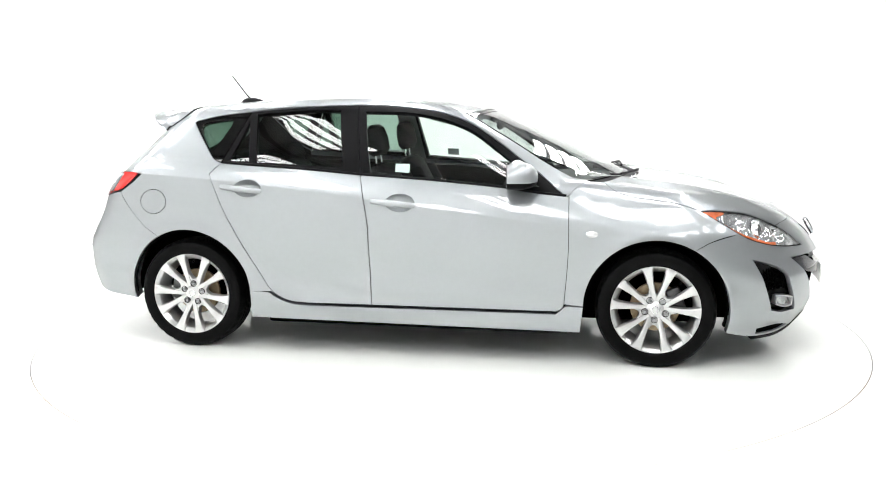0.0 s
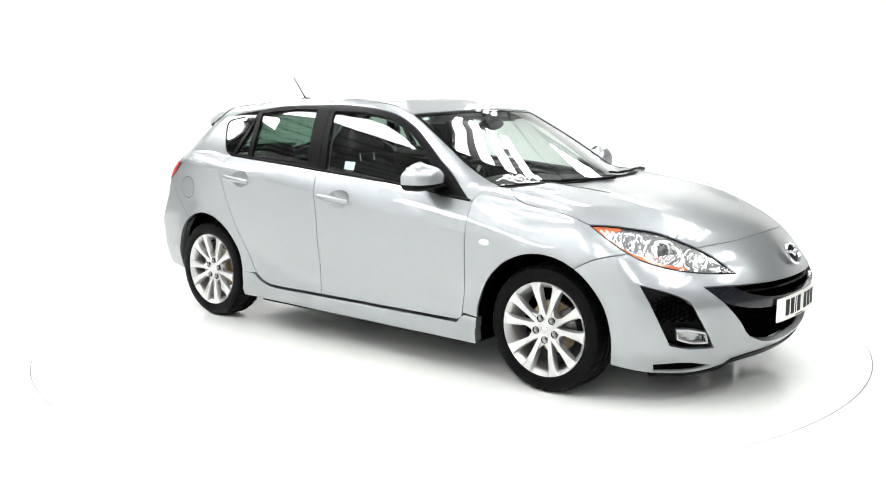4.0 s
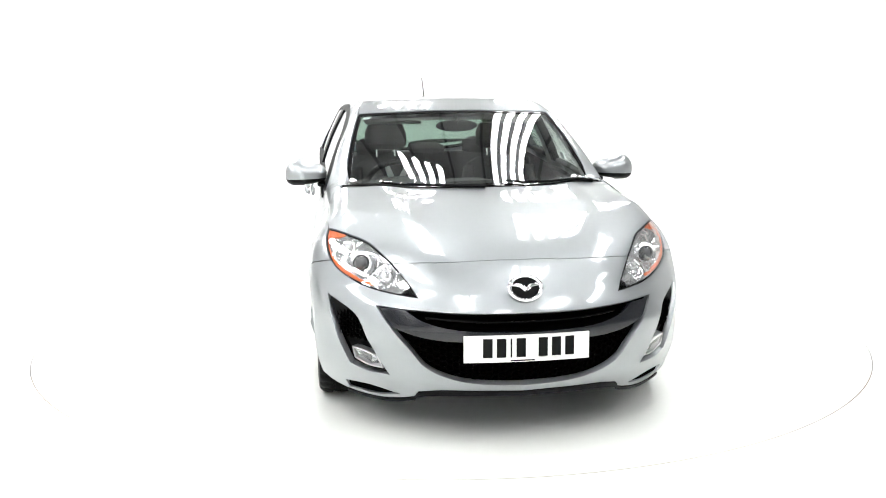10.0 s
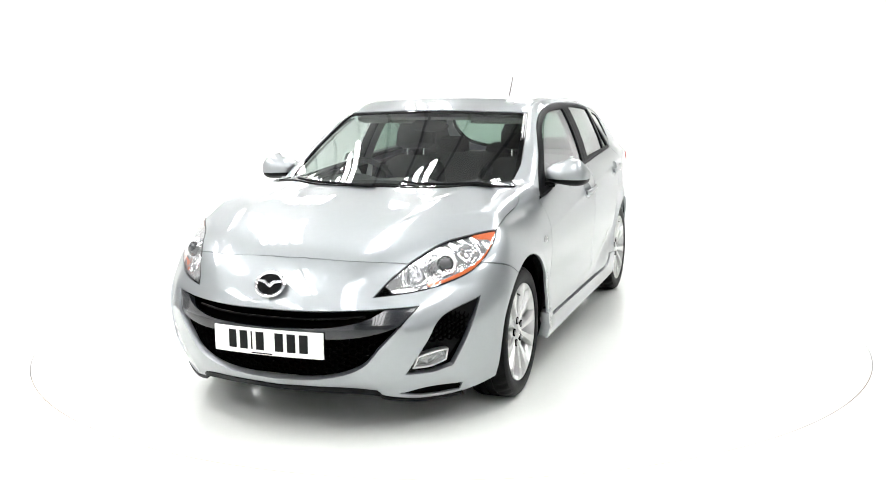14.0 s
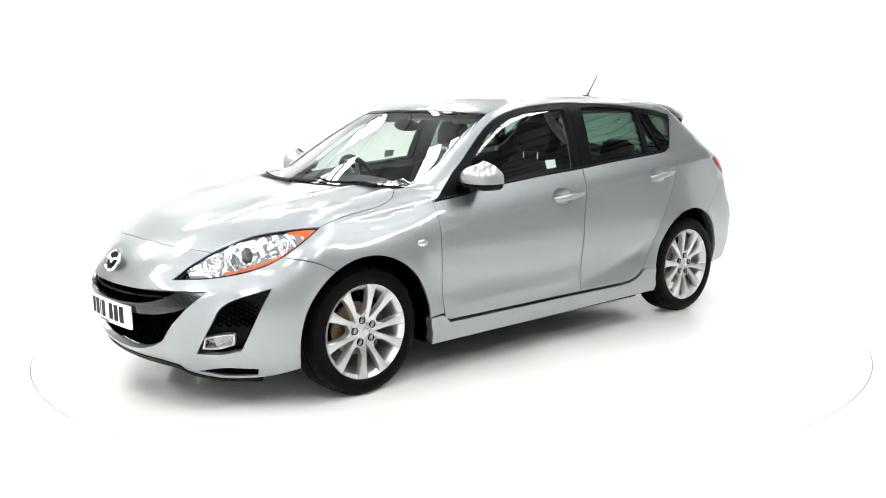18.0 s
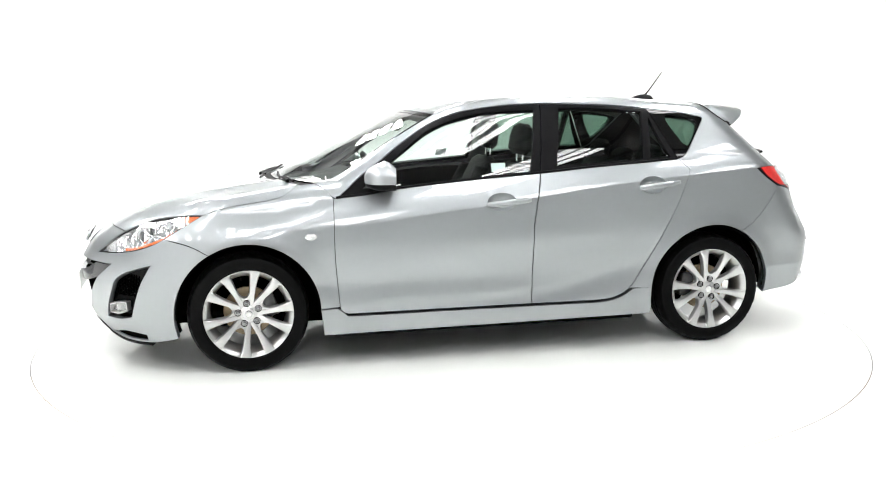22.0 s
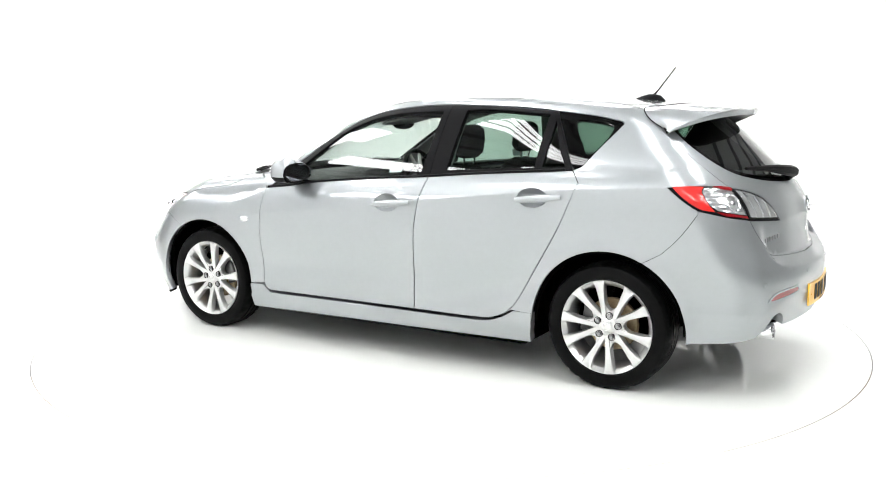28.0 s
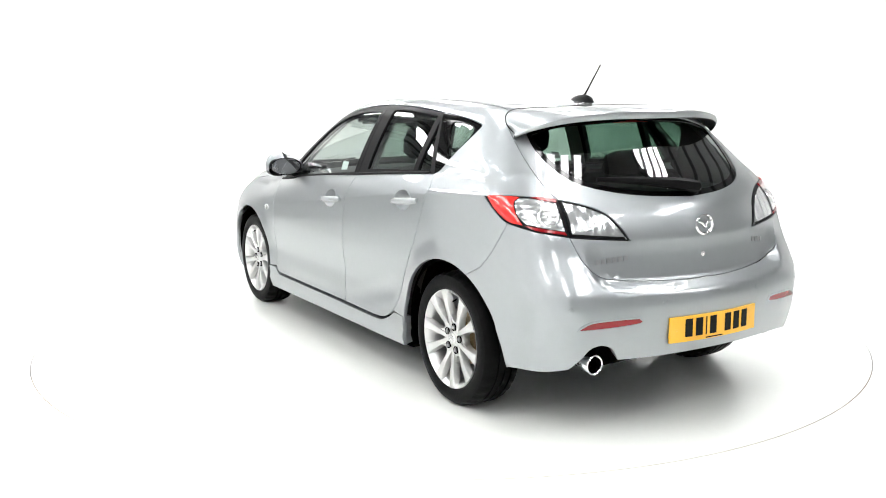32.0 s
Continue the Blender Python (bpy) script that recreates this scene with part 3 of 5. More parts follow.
def build_handle(s, door, hx, hz, tilt):
    c = Chart("side", s)
    cup = cup_of(hx, hz)

    def dish(p):
        r = np.hypot((p[:, 0] - hx - 0.036) / 0.082, (p[:, 2] - hz) / 0.050)
        return -0.044 * np.clip(1 - r ** 2.4, 0, 1) ** 0.8
    skin("handle_cup", c, cup, PAINT, door, "oval hand recess", step=0.009, off=0.0, lip=0, bulge=dish, shaped=True)
    skin("cup_edge", c, inset(cup, -0.006), PAINT, door, "raised edge of the hand recess", holes=[inset(cup, 0.001)], step=0.008, off=0.0015, lip=0.004)
    ya, yb = abs(side_y(s, hx + 0.11, hz - tilt / 2)[0].y), abs(side_y(s, hx - 0.11, hz + tilt / 2)[0].y)
    pts, rad = [], []
    for i in range(17):
        u = i / 16
        x, z = hx + 0.122 - 0.244 * u, hz - tilt / 2 + tilt * u
        y = ya * (1 - u) + yb * u
        out = 0.004 + 0.030 * math.sin(math.pi * min(1, max(0, 0.05 + 0.90 * u))) ** 0.45
        pts.append((x, s * (y + out - 0.004), z))
        rad.append(0.0055 + 0.0065 * math.sin(math.pi * min(1, 0.06 + u * 0.88)) ** 0.5)
    part("door_handle", tube(pts, rad, 14, flat=1.42), PAINT, door, "body-coloured bar handle")


def build_doors(s):
    c = Chart("side", s)
    front = outline(flat(DOOR_F), [(0.842, 0.335), (0.832, 0.31), (0.80, 0.293)], [(0.80, 0.293), (-0.225, 0.293)], DOOR_B[::-1], BELT_F[::-1], [(0.843, 0.909), (0.858, 0.908)], n=6)
    rear = outline([(-0.225, 0.293), (-0.60, 0.293)], DOOR_R, [(-1.167, 1.018), (-1.118, 1.075)], BELT_R[::-1], DOOR_B, n=6)
    f = skin("front_door", c, inset(front, 0.0026), PAINT, car, step=0.021, holes=[cup_of(*HANDLES[0])], lines=crease_lines(c, -0.29, 0.86))
    r = skin("rear_door", c, inset(rear, 0.0026), PAINT, car, step=0.021, holes=[cup_of(*HANDLES[1])], lines=crease_lines(c, -1.16, -0.22))
    build_handle(s, f, *HANDLES[0], 0.02)
    build_handle(s, r, *HANDLES[1], 0.024)
    # black window frames with their panes
    hole = outline([(0.70, 0.958), (0.506, 0.966), (0.134, 0.997), (-0.236, 1.027)], [(-0.236, 1.027), (-0.268, 1.19), (-0.297, 1.36)],
                   [(-0.297, 1.36), (-0.1, 1.356), (0.012, 1.345), (0.169, 1.313), (0.326, 1.25), (0.45, 1.162), (0.60, 1.045), (0.70, 0.958)], n=6)
    frame_f = skin("window_frame", c, inset(outline(BELT_F, [BELT_F[-1], RAIL_F[-1]], RAIL_F[::-1], n=6), 0.002), SATIN, f, "satin black window frame", holes=[hole], step=0.03, off=-0.003, lip=0.03)
    pane = skin("window_pane", c, inset(hole, -0.004), GLASS, f, "tinted side window", step=0.03, off=-0.011, lip=0)
    pane.visible_shadow = False
    g1 = outline([(-0.392, 1.052), (-0.62, 1.066), (-0.905, 1.080)], [(-0.905, 1.080), (-0.938, 1.347)], [(-0.938, 1.347), (-0.62, 1.371), (-0.444, 1.368)], [(-0.444, 1.368), (-0.392, 1.052)], n=6)
    g2 = outline([(-0.948, 1.084), (-1.072, 1.088)], [(-1.072, 1.088), (-1.02, 1.2), (-0.977, 1.318)], [(-0.977, 1.318), (-0.948, 1.084)], n=6)
    skin("window_frame", c, inset(outline(BELT_R, [BELT_R[-1], (-1.05, 1.21), RAIL_R[-1]], RAIL_R[::-1], [RAIL_R[0], BELT_R[0]], n=6), 0.002), SATIN, r, "satin black window frame", holes=[g1, g2], step=0.03, off=-0.003, lip=0.03)
    for g in (g1, g2):
        skin("window_pane", c, inset(g, -0.004), PRIVACY, r, "tinted rear side window", step=0.03, off=-0.011, lip=0).visible_shadow = False
    q = outline([BELT_R[-1], (-1.05, 1.21), RAIL_R[-1]], RAIL_Q, [RAIL_Q[-1], (-1.314, 1.311), QUARTER[0]], QUARTER, n=6)
    g3 = spline([(-1.085, 1.312), (-1.19, 1.311), (-1.277, 1.288), (-1.258, 1.224), (-1.185, 1.148), (-1.135, 1.206)], 6, closed=True)
    skin("quarter_window_frame", c, inset(q, 0.002), GLOSS_BLACK, car, holes=[g3], step=0.03, off=-0.003, lip=0.03)
    skin("quarter_window", c, inset(g3, -0.004), PRIVACY, car, step=0.03, off=-0.009, lip=0).visible_shadow = False
    # rubber strip along the window sill
    pts = []
    for x, z in outline(BELT_F, n=5) + outline(BELT_R, n=5):
        p, n = side_y(s, x, z + 0.004)
        pts.append(p + n * 0.002)
    part("sill_strip", tube(pts, 0.0065, 8), BLACK, car, "black rubber window strip")
    # sticker in the front pane
    p, n = side_y(s, -0.055, 1.028)
    skin("sticker", c, [(-0.098, 1.035), (-0.018, 1.030), (-0.018, 1.078), (-0.098, 1.080)], PAPER, f, "pale paper sticker", step=0.05, off=-0.016, lip=0)


def build_side_panel(s):
    """C-pillar, roof rail and windscreen pillar in one pressing."""
    c = Chart("round", s)
    a = rim_of(WHEEL_R, 118, 0, ARCH + 0.004)

    def up(points):
        out = []
        for x, z in points:
            out.append((x, abs(side_y(s, x, z)[0].y), z))
        return out
    holes = []
    if s < 0:
        holes = [[c.place((-1.526 + 0.085 * math.cos(k * math.pi / 16), 0.84, 0.853 + 0.073 * math.sin(k * math.pi / 16))) for k in range(32)]]
    loop = c.loop([(0.858, 0.79, 0.908), (0.90, 0.75, 0.95), (0.955, 0.70, 0.985)][::-1], up(RAIL_F), up(RAIL_R), up(RAIL_Q), up([RAIL_Q[-1], (-1.314, 1.311), QUARTER[0]]), up(QUARTER),
                  up([QUARTER[-1], DOOR_R[-1]]), up(DOOR_R[::-1][:-2]), [(-0.815, 0.87, 0.352), (-0.94, 0.87, 0.344)], a[::-1], [a[0], TAIL_SEAM[-1]], TAIL_SEAM[::-1],
                  TAIL_LOW[2:], TAIL_TOP, GATE_SIDE[::-1], DITCH[::-1], SCREEN_SIDE[::-1], n=6)
    panel = skin("side_panel", c, inset(loop, 0.0012), PAINT, car, holes=holes, step=0.025, aspect=0.8, lip=0.02, lines=crease_lines(c, -1.62, -1.12, 30))
    if holes:
        skin("fuel_flap", c, inset(holes[0], 0.0035), PAINT, panel, "round fuel filler flap", step=0.03, aspect=0.8)
    trim = c.loop([(0.858, 0.79, 0.93), (0.90, 0.75, 0.96), (0.94, 0.70, 0.985)][::-1], up(RAIL_F), up(RAIL_R), up(RAIL_Q), up([RAIL_Q[-1], QUARTER[0]]), [up(QUARTER)[0], DITCH[-1]], DITCH[::-1], SCREEN_SIDE[::-1], n=5)
    skin("pillar_trim", c, trim, LINING, car, "grey inner pillar trim", step=0.04, aspect=0.8, off=-0.045, lip=0)
    skin("inner_quarter", c, c.loop(up(QUARTER), up([QUARTER[-1], (-1.167, 0.9), (-1.167, 0.75)]), [(-1.167, 0.86, 0.75), (-1.6, 0.83, 0.75), (-1.8, 0.7, 0.9), (-1.70, 0.62, 1.1)], [(-1.7, 0.62, 1.1), (-1.50, 0.60, 1.26), (-1.39, 0.54, 1.36)], [(-1.39, 0.54, 1.36), up(QUARTER)[0]], n=5), TRIMIN, car,
         "dark inner rear pillar trim", step=0.05, aspect=0.8, off=-0.05, lip=0)
    side = Chart("side", s)
    skin("inner_pillar", side, outline([(-0.25, 1.0), (-0.305, 1.37)], [(-0.305, 1.37), (-0.43, 1.375)], [(-0.43, 1.375), (-0.385, 1.02)], [(-0.385, 1.02), (-0.25, 1.0)]), LINING, car, "grey inner door pillar trim", off=-0.055, lip=0)
    skin("door_card", side, outline([(0.92, 0.905), (0.134, 0.985), (-0.291, 1.012), (-1.15, 1.07)], [(-1.15, 1.07), (-1.13, 0.78), (-0.92, 0.45), (-0.90, 0.3)], [(-0.90, 0.3), (0.9, 0.3)], [(0.9, 0.3), (0.92, 0.905)]), TRIMIN, car, "dark door lining", off=-0.06, lip=0.03, step=0.05)


def build_sill(s):
    c = Chart("side", s)
    loop = outline([(0.942, 0.325), (0.865, 0.326), (0.842, 0.318), (0.80, 0.279)], [(0.80, 0.279), (-0.60, 0.279)], [(-0.60, 0.279), (-0.69, 0.286), (-0.77, 0.313), (-0.83, 0.348)],
                   [(-0.83, 0.348), (-0.935, 0.350)], [(-0.935, 0.350), (-0.933, 0.205)], [(-0.933, 0.205), (0.928, 0.190)], [(0.928, 0.190), (0.942, 0.325)], n=6)
    skin("side_skirt", c, loop, PAINT, car, "silver sill skirt", step=0.02, off=0.006, lip=0.05, bulge=lambda p: 0.014 * np.clip((0.275 - p[:, 2]) / 0.02, 0, 1))


def build_roof():
    half = outline([(0.335, 0), (0.315, 0.3), (0.265, 0.570)], [(x, y - 0.001) for x, y, z in DITCH], [(-1.39, 0.54), (-1.46, 0.3), (-1.48, 0)], n=6) + [(-1.48, 0)]
    skin("roof", TOP, inset(sym(half), 0.002), PAINT, car, step=0.035, lip=0.02)
    skin("headlining", TOP, inset(sym(half), 0.02), LINING, car, "grey cloth headlining", step=0.08, off=-0.05, lip=0.02)
    half = outline([(1.165, 0), (1.14, 0.26), (1.07, 0.5), (0.945, 0.698)], [(p[0], p[1]) for p in SCREEN_SIDE], [(0.265, 0.57), (0.315, 0.3), (0.335, 0)], n=6) + [(0.335, 0)]
    outer = sym(half)
    inner = inset(outer, 0.024)
    skin("windscreen_border", TOP, inset(outer, 0.003), GLOSS_BLACK, car, "black windscreen border", holes=[inner], step=0.03, off=-0.004, lip=0.01)
    w = skin("windscreen", TOP, inset(inner, -0.006), GLASS, car, "tinted windscreen", step=0.045, off=-0.007, lip=0)
    w.visible_shadow = False
    ring = [(0.320 + 0.014 * math.cos(k * math.pi / 8), -0.525 + 0.026 * math.sin(k * math.pi / 8)) for k in range(16)]
    skin("sticker", TOP, ring, PAPER, w, "small round pale sticker", step=0.02, off=-0.012, lip=0)


def build_front():
    a = rim_of(WHEEL_F, 60, -13, ARCH)
    half = NOSE.loop(HOOD_EDGE, LAMP_TOP[::-1], LAMP_LOW[::-1][:-2], [LAMP_LOW[2], (1.60, 0.84, 0.688), a[0]], a, [a[-1], (1.705, 0.85, 0.195)],
                     [(1.705, 0.85, 0.195), (1.85, 0.72, 0.160), (1.97, 0.575, 0.157), (2.06, 0.455, 0.184), (2.10, 0.43, 0.212)], [(2.10, 0.43, 0.215), (2.15, 0.33, 0.232), (2.18, 0.15, 0.233), (2.185, 0, 0.225)], n=6)
    half.append(NOSE.place((2.185, 0, 0.225)))
    grille = NOSE.loop([(2.243, 0, 0.571), (2.226, 0.202, 0.572), (2.146, 0.419, 0.575), (2.02, 0.598, 0.578)], [(2.02, 0.598, 0.578), (2.097, 0.551, 0.509), (2.149, 0.470, 0.413), (2.168, 0.399, 0.333), (2.190, 0.280, 0.284), (2.203, 0.14, 0.263), (2.202, 0, 0.256)], n=6)
    grille.append(NOSE.place((2.202, 0, 0.256)))
    recess = NOSE.loop([(1.80, 0.79, 0.592), (1.971, 0.680, 0.53), (2.03, 0.632, 0.43), (2.068, 0.548, 0.285)], [(2.068, 0.548, 0.285), (1.99, 0.64, 0.285), (1.925, 0.71, 0.305)], [(1.925, 0.71, 0.305), (1.885, 0.755, 0.42), (1.80, 0.79, 0.592)], n=6)
    slit = NOSE.loop([(2.04, 0.50, 0.190), (1.96, 0.615, 0.216), (1.85, 0.725, 0.210)], [(1.85, 0.725, 0.210), (1.845, 0.71, 0.175)], [(1.845, 0.71, 0.175), (1.96, 0.595, 0.172), (2.04, 0.50, 0.190)], n=6)

    def other(l):
        return [(-u, v) for u, v in l]
    whole = sym(grille, 0)
    b = skin("front_bumper", NOSE, inset(sym(half, 0), 0.0012), PAINT, car, holes=[whole, recess, other(recess), slit, other(slit)], step=0.024, lip=0.03)
    skin("bumper_core", NOSE, sym(NOSE.loop([(2.1, 0, 0.68), (2.02, 0.45, 0.66), (1.75, 0.76, 0.66), (1.70, 0.84, 0.58)], [(1.70, 0.84, 0.58), (1.71, 0.84, 0.20)], [(1.71, 0.84, 0.20), (1.86, 0.72, 0.166), (1.97, 0.575, 0.163), (2.06, 0.455, 0.19), (2.1, 0.4, 0.225), (2.18, 0, 0.235)], n=5) + [NOSE.place((2.18, 0, 0.235))], 0), DARK, b, "black grille backing", step=0.05, off=-0.055, lip=0.02)
    # grey bar over the lower opening, and the black upper grille behind it
    bar = NOSE.loop([(2.258, 0, 0.497), (2.254, 0.133, 0.501), (2.225, 0.295, 0.511), (2.172, 0.415, 0.537), (2.112, 0.48, 0.572)], [(2.112, 0.48, 0.572), (2.03, 0.594, 0.574)], [(2.03, 0.594, 0.574), (2.103, 0.545, 0.507), (2.158, 0.467, 0.475), (2.204, 0.368, 0.458), (2.233, 0.272, 0.453), (2.26, 0, 0.448)], n=6)
    bar.append(NOSE.place((2.26, 0, 0.448)))
    g = skin("grille_bar", NOSE, inset(sym(bar, 0), 0.002), GUNMETAL, b, "dark grey painted grille bar", step=0.018, off=-0.008, lip=0.03, bulge=lambda p: 0.012 * np.exp(-((p[:, 2] - 0.505 - 0.25 * np.abs(p[:, 1]) ** 2) / 0.02) ** 2))
    for z0 in (0.54,):
        strip = NOSE.loop([(2.25, 0, z0), (2.22, 0.2, z0 + 0.003), (2.15, 0.41, z0 + 0.016)], [(2.15, 0.41, z0 + 0.016), (2.15, 0.41, z0 + 0.010)], [(2.15, 0.41, z0 + 0.010), (2.22, 0.2, z0 - 0.004), (2.25, 0, z0 - 0.007)], n=5) + [NOSE.place((2.25, 0, z0 - 0.007))]
        skin("grille_slat", NOSE, sym(strip, 0), SATIN, b, "thin black grille slat", step=0.02, off=-0.026, lip=0.02)
    # lower opening: an open six-sided mesh
    lower = NOSE.loop([(2.26, 0, 0.452), (2.225, 0.28, 0.456), (2.158, 0.467, 0.478), (2.12, 0.53, 0.50)], [(2.12, 0.53, 0.50), (2.149, 0.470, 0.413), (2.168, 0.399, 0.333), (2.190, 0.280, 0.284), (2.203, 0.14, 0.263), (2.202, 0, 0.256)], n=6) + [NOSE.place((2.202, 0, 0.256))]
    honeycomb("grille_mesh", NOSE, sym(lower, 0), 0.016, b, "black six-sided grille mesh", 0.035)
    for s in SIDES:
        c = Chart("nose", s)
        skin("fog_recess", c, inset(recess, 0.004), BLACK, b, "black fog lamp recess", step=0.02, off=-0.012, lip=0.03,
             shaped=True, bulge=lambda p: -0.04 * np.clip((np.abs(p[:, 1]) - 0.575) / 0.05, 0, 1) * np.clip((0.80 - np.abs(p[:, 1])) / 0.08, 0, 1) * np.clip((0.56 - p[:, 2]) / 0.05, 0, 1))
        honeycomb("recess_mesh", c, inset(recess, 0.012), 0.012, b, "black mesh in the fog lamp recess", 0.022, 0.004, 0.405)
        lamp = c.loop([(2.052, 0.590, 0.372), (2.0, 0.66, 0.392), (1.945, 0.712, 0.395)], [(1.945, 0.712, 0.395), (1.945, 0.70, 0.325)], [(1.945, 0.70, 0.325), (2.0, 0.64, 0.30), (2.058, 0.562, 0.298)], [(2.058, 0.562, 0.298), (2.052, 0.59, 0.372)], n=5)
        lamp = inset(lamp, 0.009)
        fog = skin("fog_lamp", c, lamp, STEEL_LIGHT, car, "fog lamp with a silver surround", step=0.015, off=-0.006, lip=0.03, holes=[inset(lamp, 0.006)])
        skin("reflector", c, inset(lamp, 0.006), REFLECTOR, fog, step=0.008, off=-0.016, lip=0, shaped=True, bulge=lambda p: -0.014 * np.abs(np.sin(p[:, 1] * 45)) - 0.002 * np.abs(np.sin(p[:, 1] * 200)))
        skin("lens", c, inset(lamp, 0.007), CLEAR, fog, step=0.02, off=-0.010, lip=0)
        # near-black sheet across the slit, in place of the shade inside it
        skin("slit_shade", c, inset(slit, -0.002), DARK, b, "near-black sheet for the shade in the air slit", step=0.03, off=-0.010, lip=0)
    # black splitter under the bumper
    lip = NOSE.loop([(2.187, 0, 0.224), (2.18, 0.15, 0.232), (2.15, 0.33, 0.231), (2.10, 0.43, 0.211), (2.06, 0.455, 0.183), (1.97, 0.575, 0.156), (1.83, 0.72, 0.160)], [(1.83, 0.72, 0.160), (1.83, 0.72, 0.145)], [(1.83, 0.72, 0.145), (1.97, 0.575, 0.140), (2.06, 0.455, 0.165), (2.10, 0.43, 0.186), (2.15, 0.33, 0.20), (2.18, 0.15, 0.205), (2.187, 0, 0.20)], n=6)
    lip.append(NOSE.place((2.187, 0, 0.20)))
    skin("splitter", NOSE, sym(lip, 0), BLACK, b, "black front splitter", step=0.02, off=0.004, lip=0.05)
    # badge: dark oval in a chrome ring with a simple winged bar
    at = Matrix.Translation((2.210, 0, 0.667)) @ pose(0, 0, 0, 0, 62, 0) @ Matrix.Diagonal((0.78, 1, 1, 1))
    badge = part("badge", lathe([(0.068, -0.004), (0.074, 0.006), (0.066, 0.013), (0.058, 0.008), (0.056, 0.0)], 40, m=at), CHROME, car, "plain chrome oval badge on black")
    part("badge_field", lathe([(0.057, 0.002), (0, 0.004)], 32, m=at), BLACK, badge)
    for s in SIDES:
        part("badge_wing", tube([at @ Vector((0.012, 0, 0.008)), at @ Vector((-0.012, 0.022 * s, 0.01)), at @ Vector((-0.018, 0.055 * s, 0.008))], [0.009, 0.008, 0.005], 8), CHROME, badge)
    build_plate(2.261, 1, PLATE_W, 0.431, car, 0.25)


def honeycomb(name, chart, loop, cell, parent, label, depth=0.03, thick=0.0045, above=0.0):
    """An open mesh of six-sided cells inside an outline on a chart."""
    l = np.asarray(loop, float)
    lo, hi = l.min(0), l.max(0)
    seen, ends = set(), []
    h = cell * math.sqrt(3)
    for i in range(int((hi[0] - lo[0]) / (1.5 * cell)) + 2):
        for j in range(int((hi[1] - lo[1]) / h) + 2):
            cx, cy = lo[0] + 1.5 * cell * i, lo[1] + h * (j + 0.5 * (i % 2))
            for k in range(6):
                a, b = [(cx + cell * math.cos(radians(60 * q)), cy + cell * math.sin(radians(60 * q))) for q in (k, k + 1)]
                key = (round((a[0] + b[0]) / cell * 2), round((a[1] + b[1]) / cell * 2))
                if key not in seen:
                    seen.add(key)
                    ends += [a, b]
    ends = np.array(ends)
    ok = inside(l, ends)
    p, n = chart.project(ends)
    verts, faces = [], []
    for i in range(0, len(p), 2):
        if not (ok[i] or ok[i + 1]) or min(p[i][2], p[i + 1][2]) < above:
            continue
        t = np.cross(p[i + 1] - p[i], n[i])
        t = t / (np.linalg.norm(t) + 1e-9) * thick / 2
        k = len(verts)
        for e in (i, i + 1):
            for d in (depth, depth + 0.014):
                verts += [p[e] - n[e] * d - t, p[e] - n[e] * d + t]
        faces += [(k, k + 1, k + 5, k + 4), (k + 2, k, k + 4, k + 6), (k + 1, k + 3, k + 7, k + 5), (k + 3, k + 2, k + 6, k + 7)]
    return mesh_object(name, verts, faces, DARK, parent, label, smooth=False)


def build_plate(x, way, mat, z, parent, bend=0.0):
    """A plate that follows the bumper, with bars for its characters."""
    def curved(bm):
        for v in bm.verts:
            v.co.x -= way * bend * v.co.y ** 2
        return bm
    bm = bmesh.new()
    for k in range(9):
        y0, y1 = -0.26 + 0.52 * k / 9, -0.26 + 0.52 * (k + 1) / 9
        for q in range(4):
            corner = [(x - 0.004, z - 0.0555), (x + 0.004, z - 0.0555), (x + 0.004, z + 0.0555), (x - 0.004, z + 0.0555)]
            (xa, za), (xb, zb) = corner[q], corner[(q + 1) % 4]
            bm.faces.new([bm.verts.new(v) for v in ((xa, y0, za), (xb, y0, zb), (xb, y1, zb), (xa, y1, za))])
    for y in (-0.26, 0.26):
        bm.faces.new([bm.verts.new((a, y, b)) for a, b in corner])
    bmesh.ops.remove_doubles(bm, verts=bm.verts, dist=1e-5)
    p = part("number_plate", curved(bm), mat, parent, "number plate with black bars")
    y = 0.20 * way
    for k in range(7):
        w = 0.05 if k != 4 else 0.018
        part("plate_bar", curved(box(0.002, w - 0.012, 0.078, 0.0, (x + 0.0052 * way, y - way * w / 2, z + 0.004))), INK, p)
        y -= way * (w + 0.006 + (0.035 if k == 2 else 0))
    part("plate_bar", curved(box(0.002, 0.10, 0.005, 0.0, (x + 0.0052 * way, -0.02 * way, z - 0.049))), INK, p)
    for e in SIDES:
        part("screw_cap", curved(lathe([(0.006, 0), (0.005, 0.002), (0, 0.0025)], 12, m=Matrix.Translation((x + 0.004 * way, 0.225 * e, z)) @ pose(0, 0, 0, 0, 90 * way, 0))), mat, p)


def bowl(p, at, wide, depth):
    """A rounded hollow about a point of a lamp's reflector."""
    d = np.stack([p[:, 0] - at[0], np.abs(p[:, 1]) - at[1], p[:, 2] - at[2]], 1)
    return -depth * np.exp(-(np.linalg.norm(d, axis=1) / wide) ** 4)


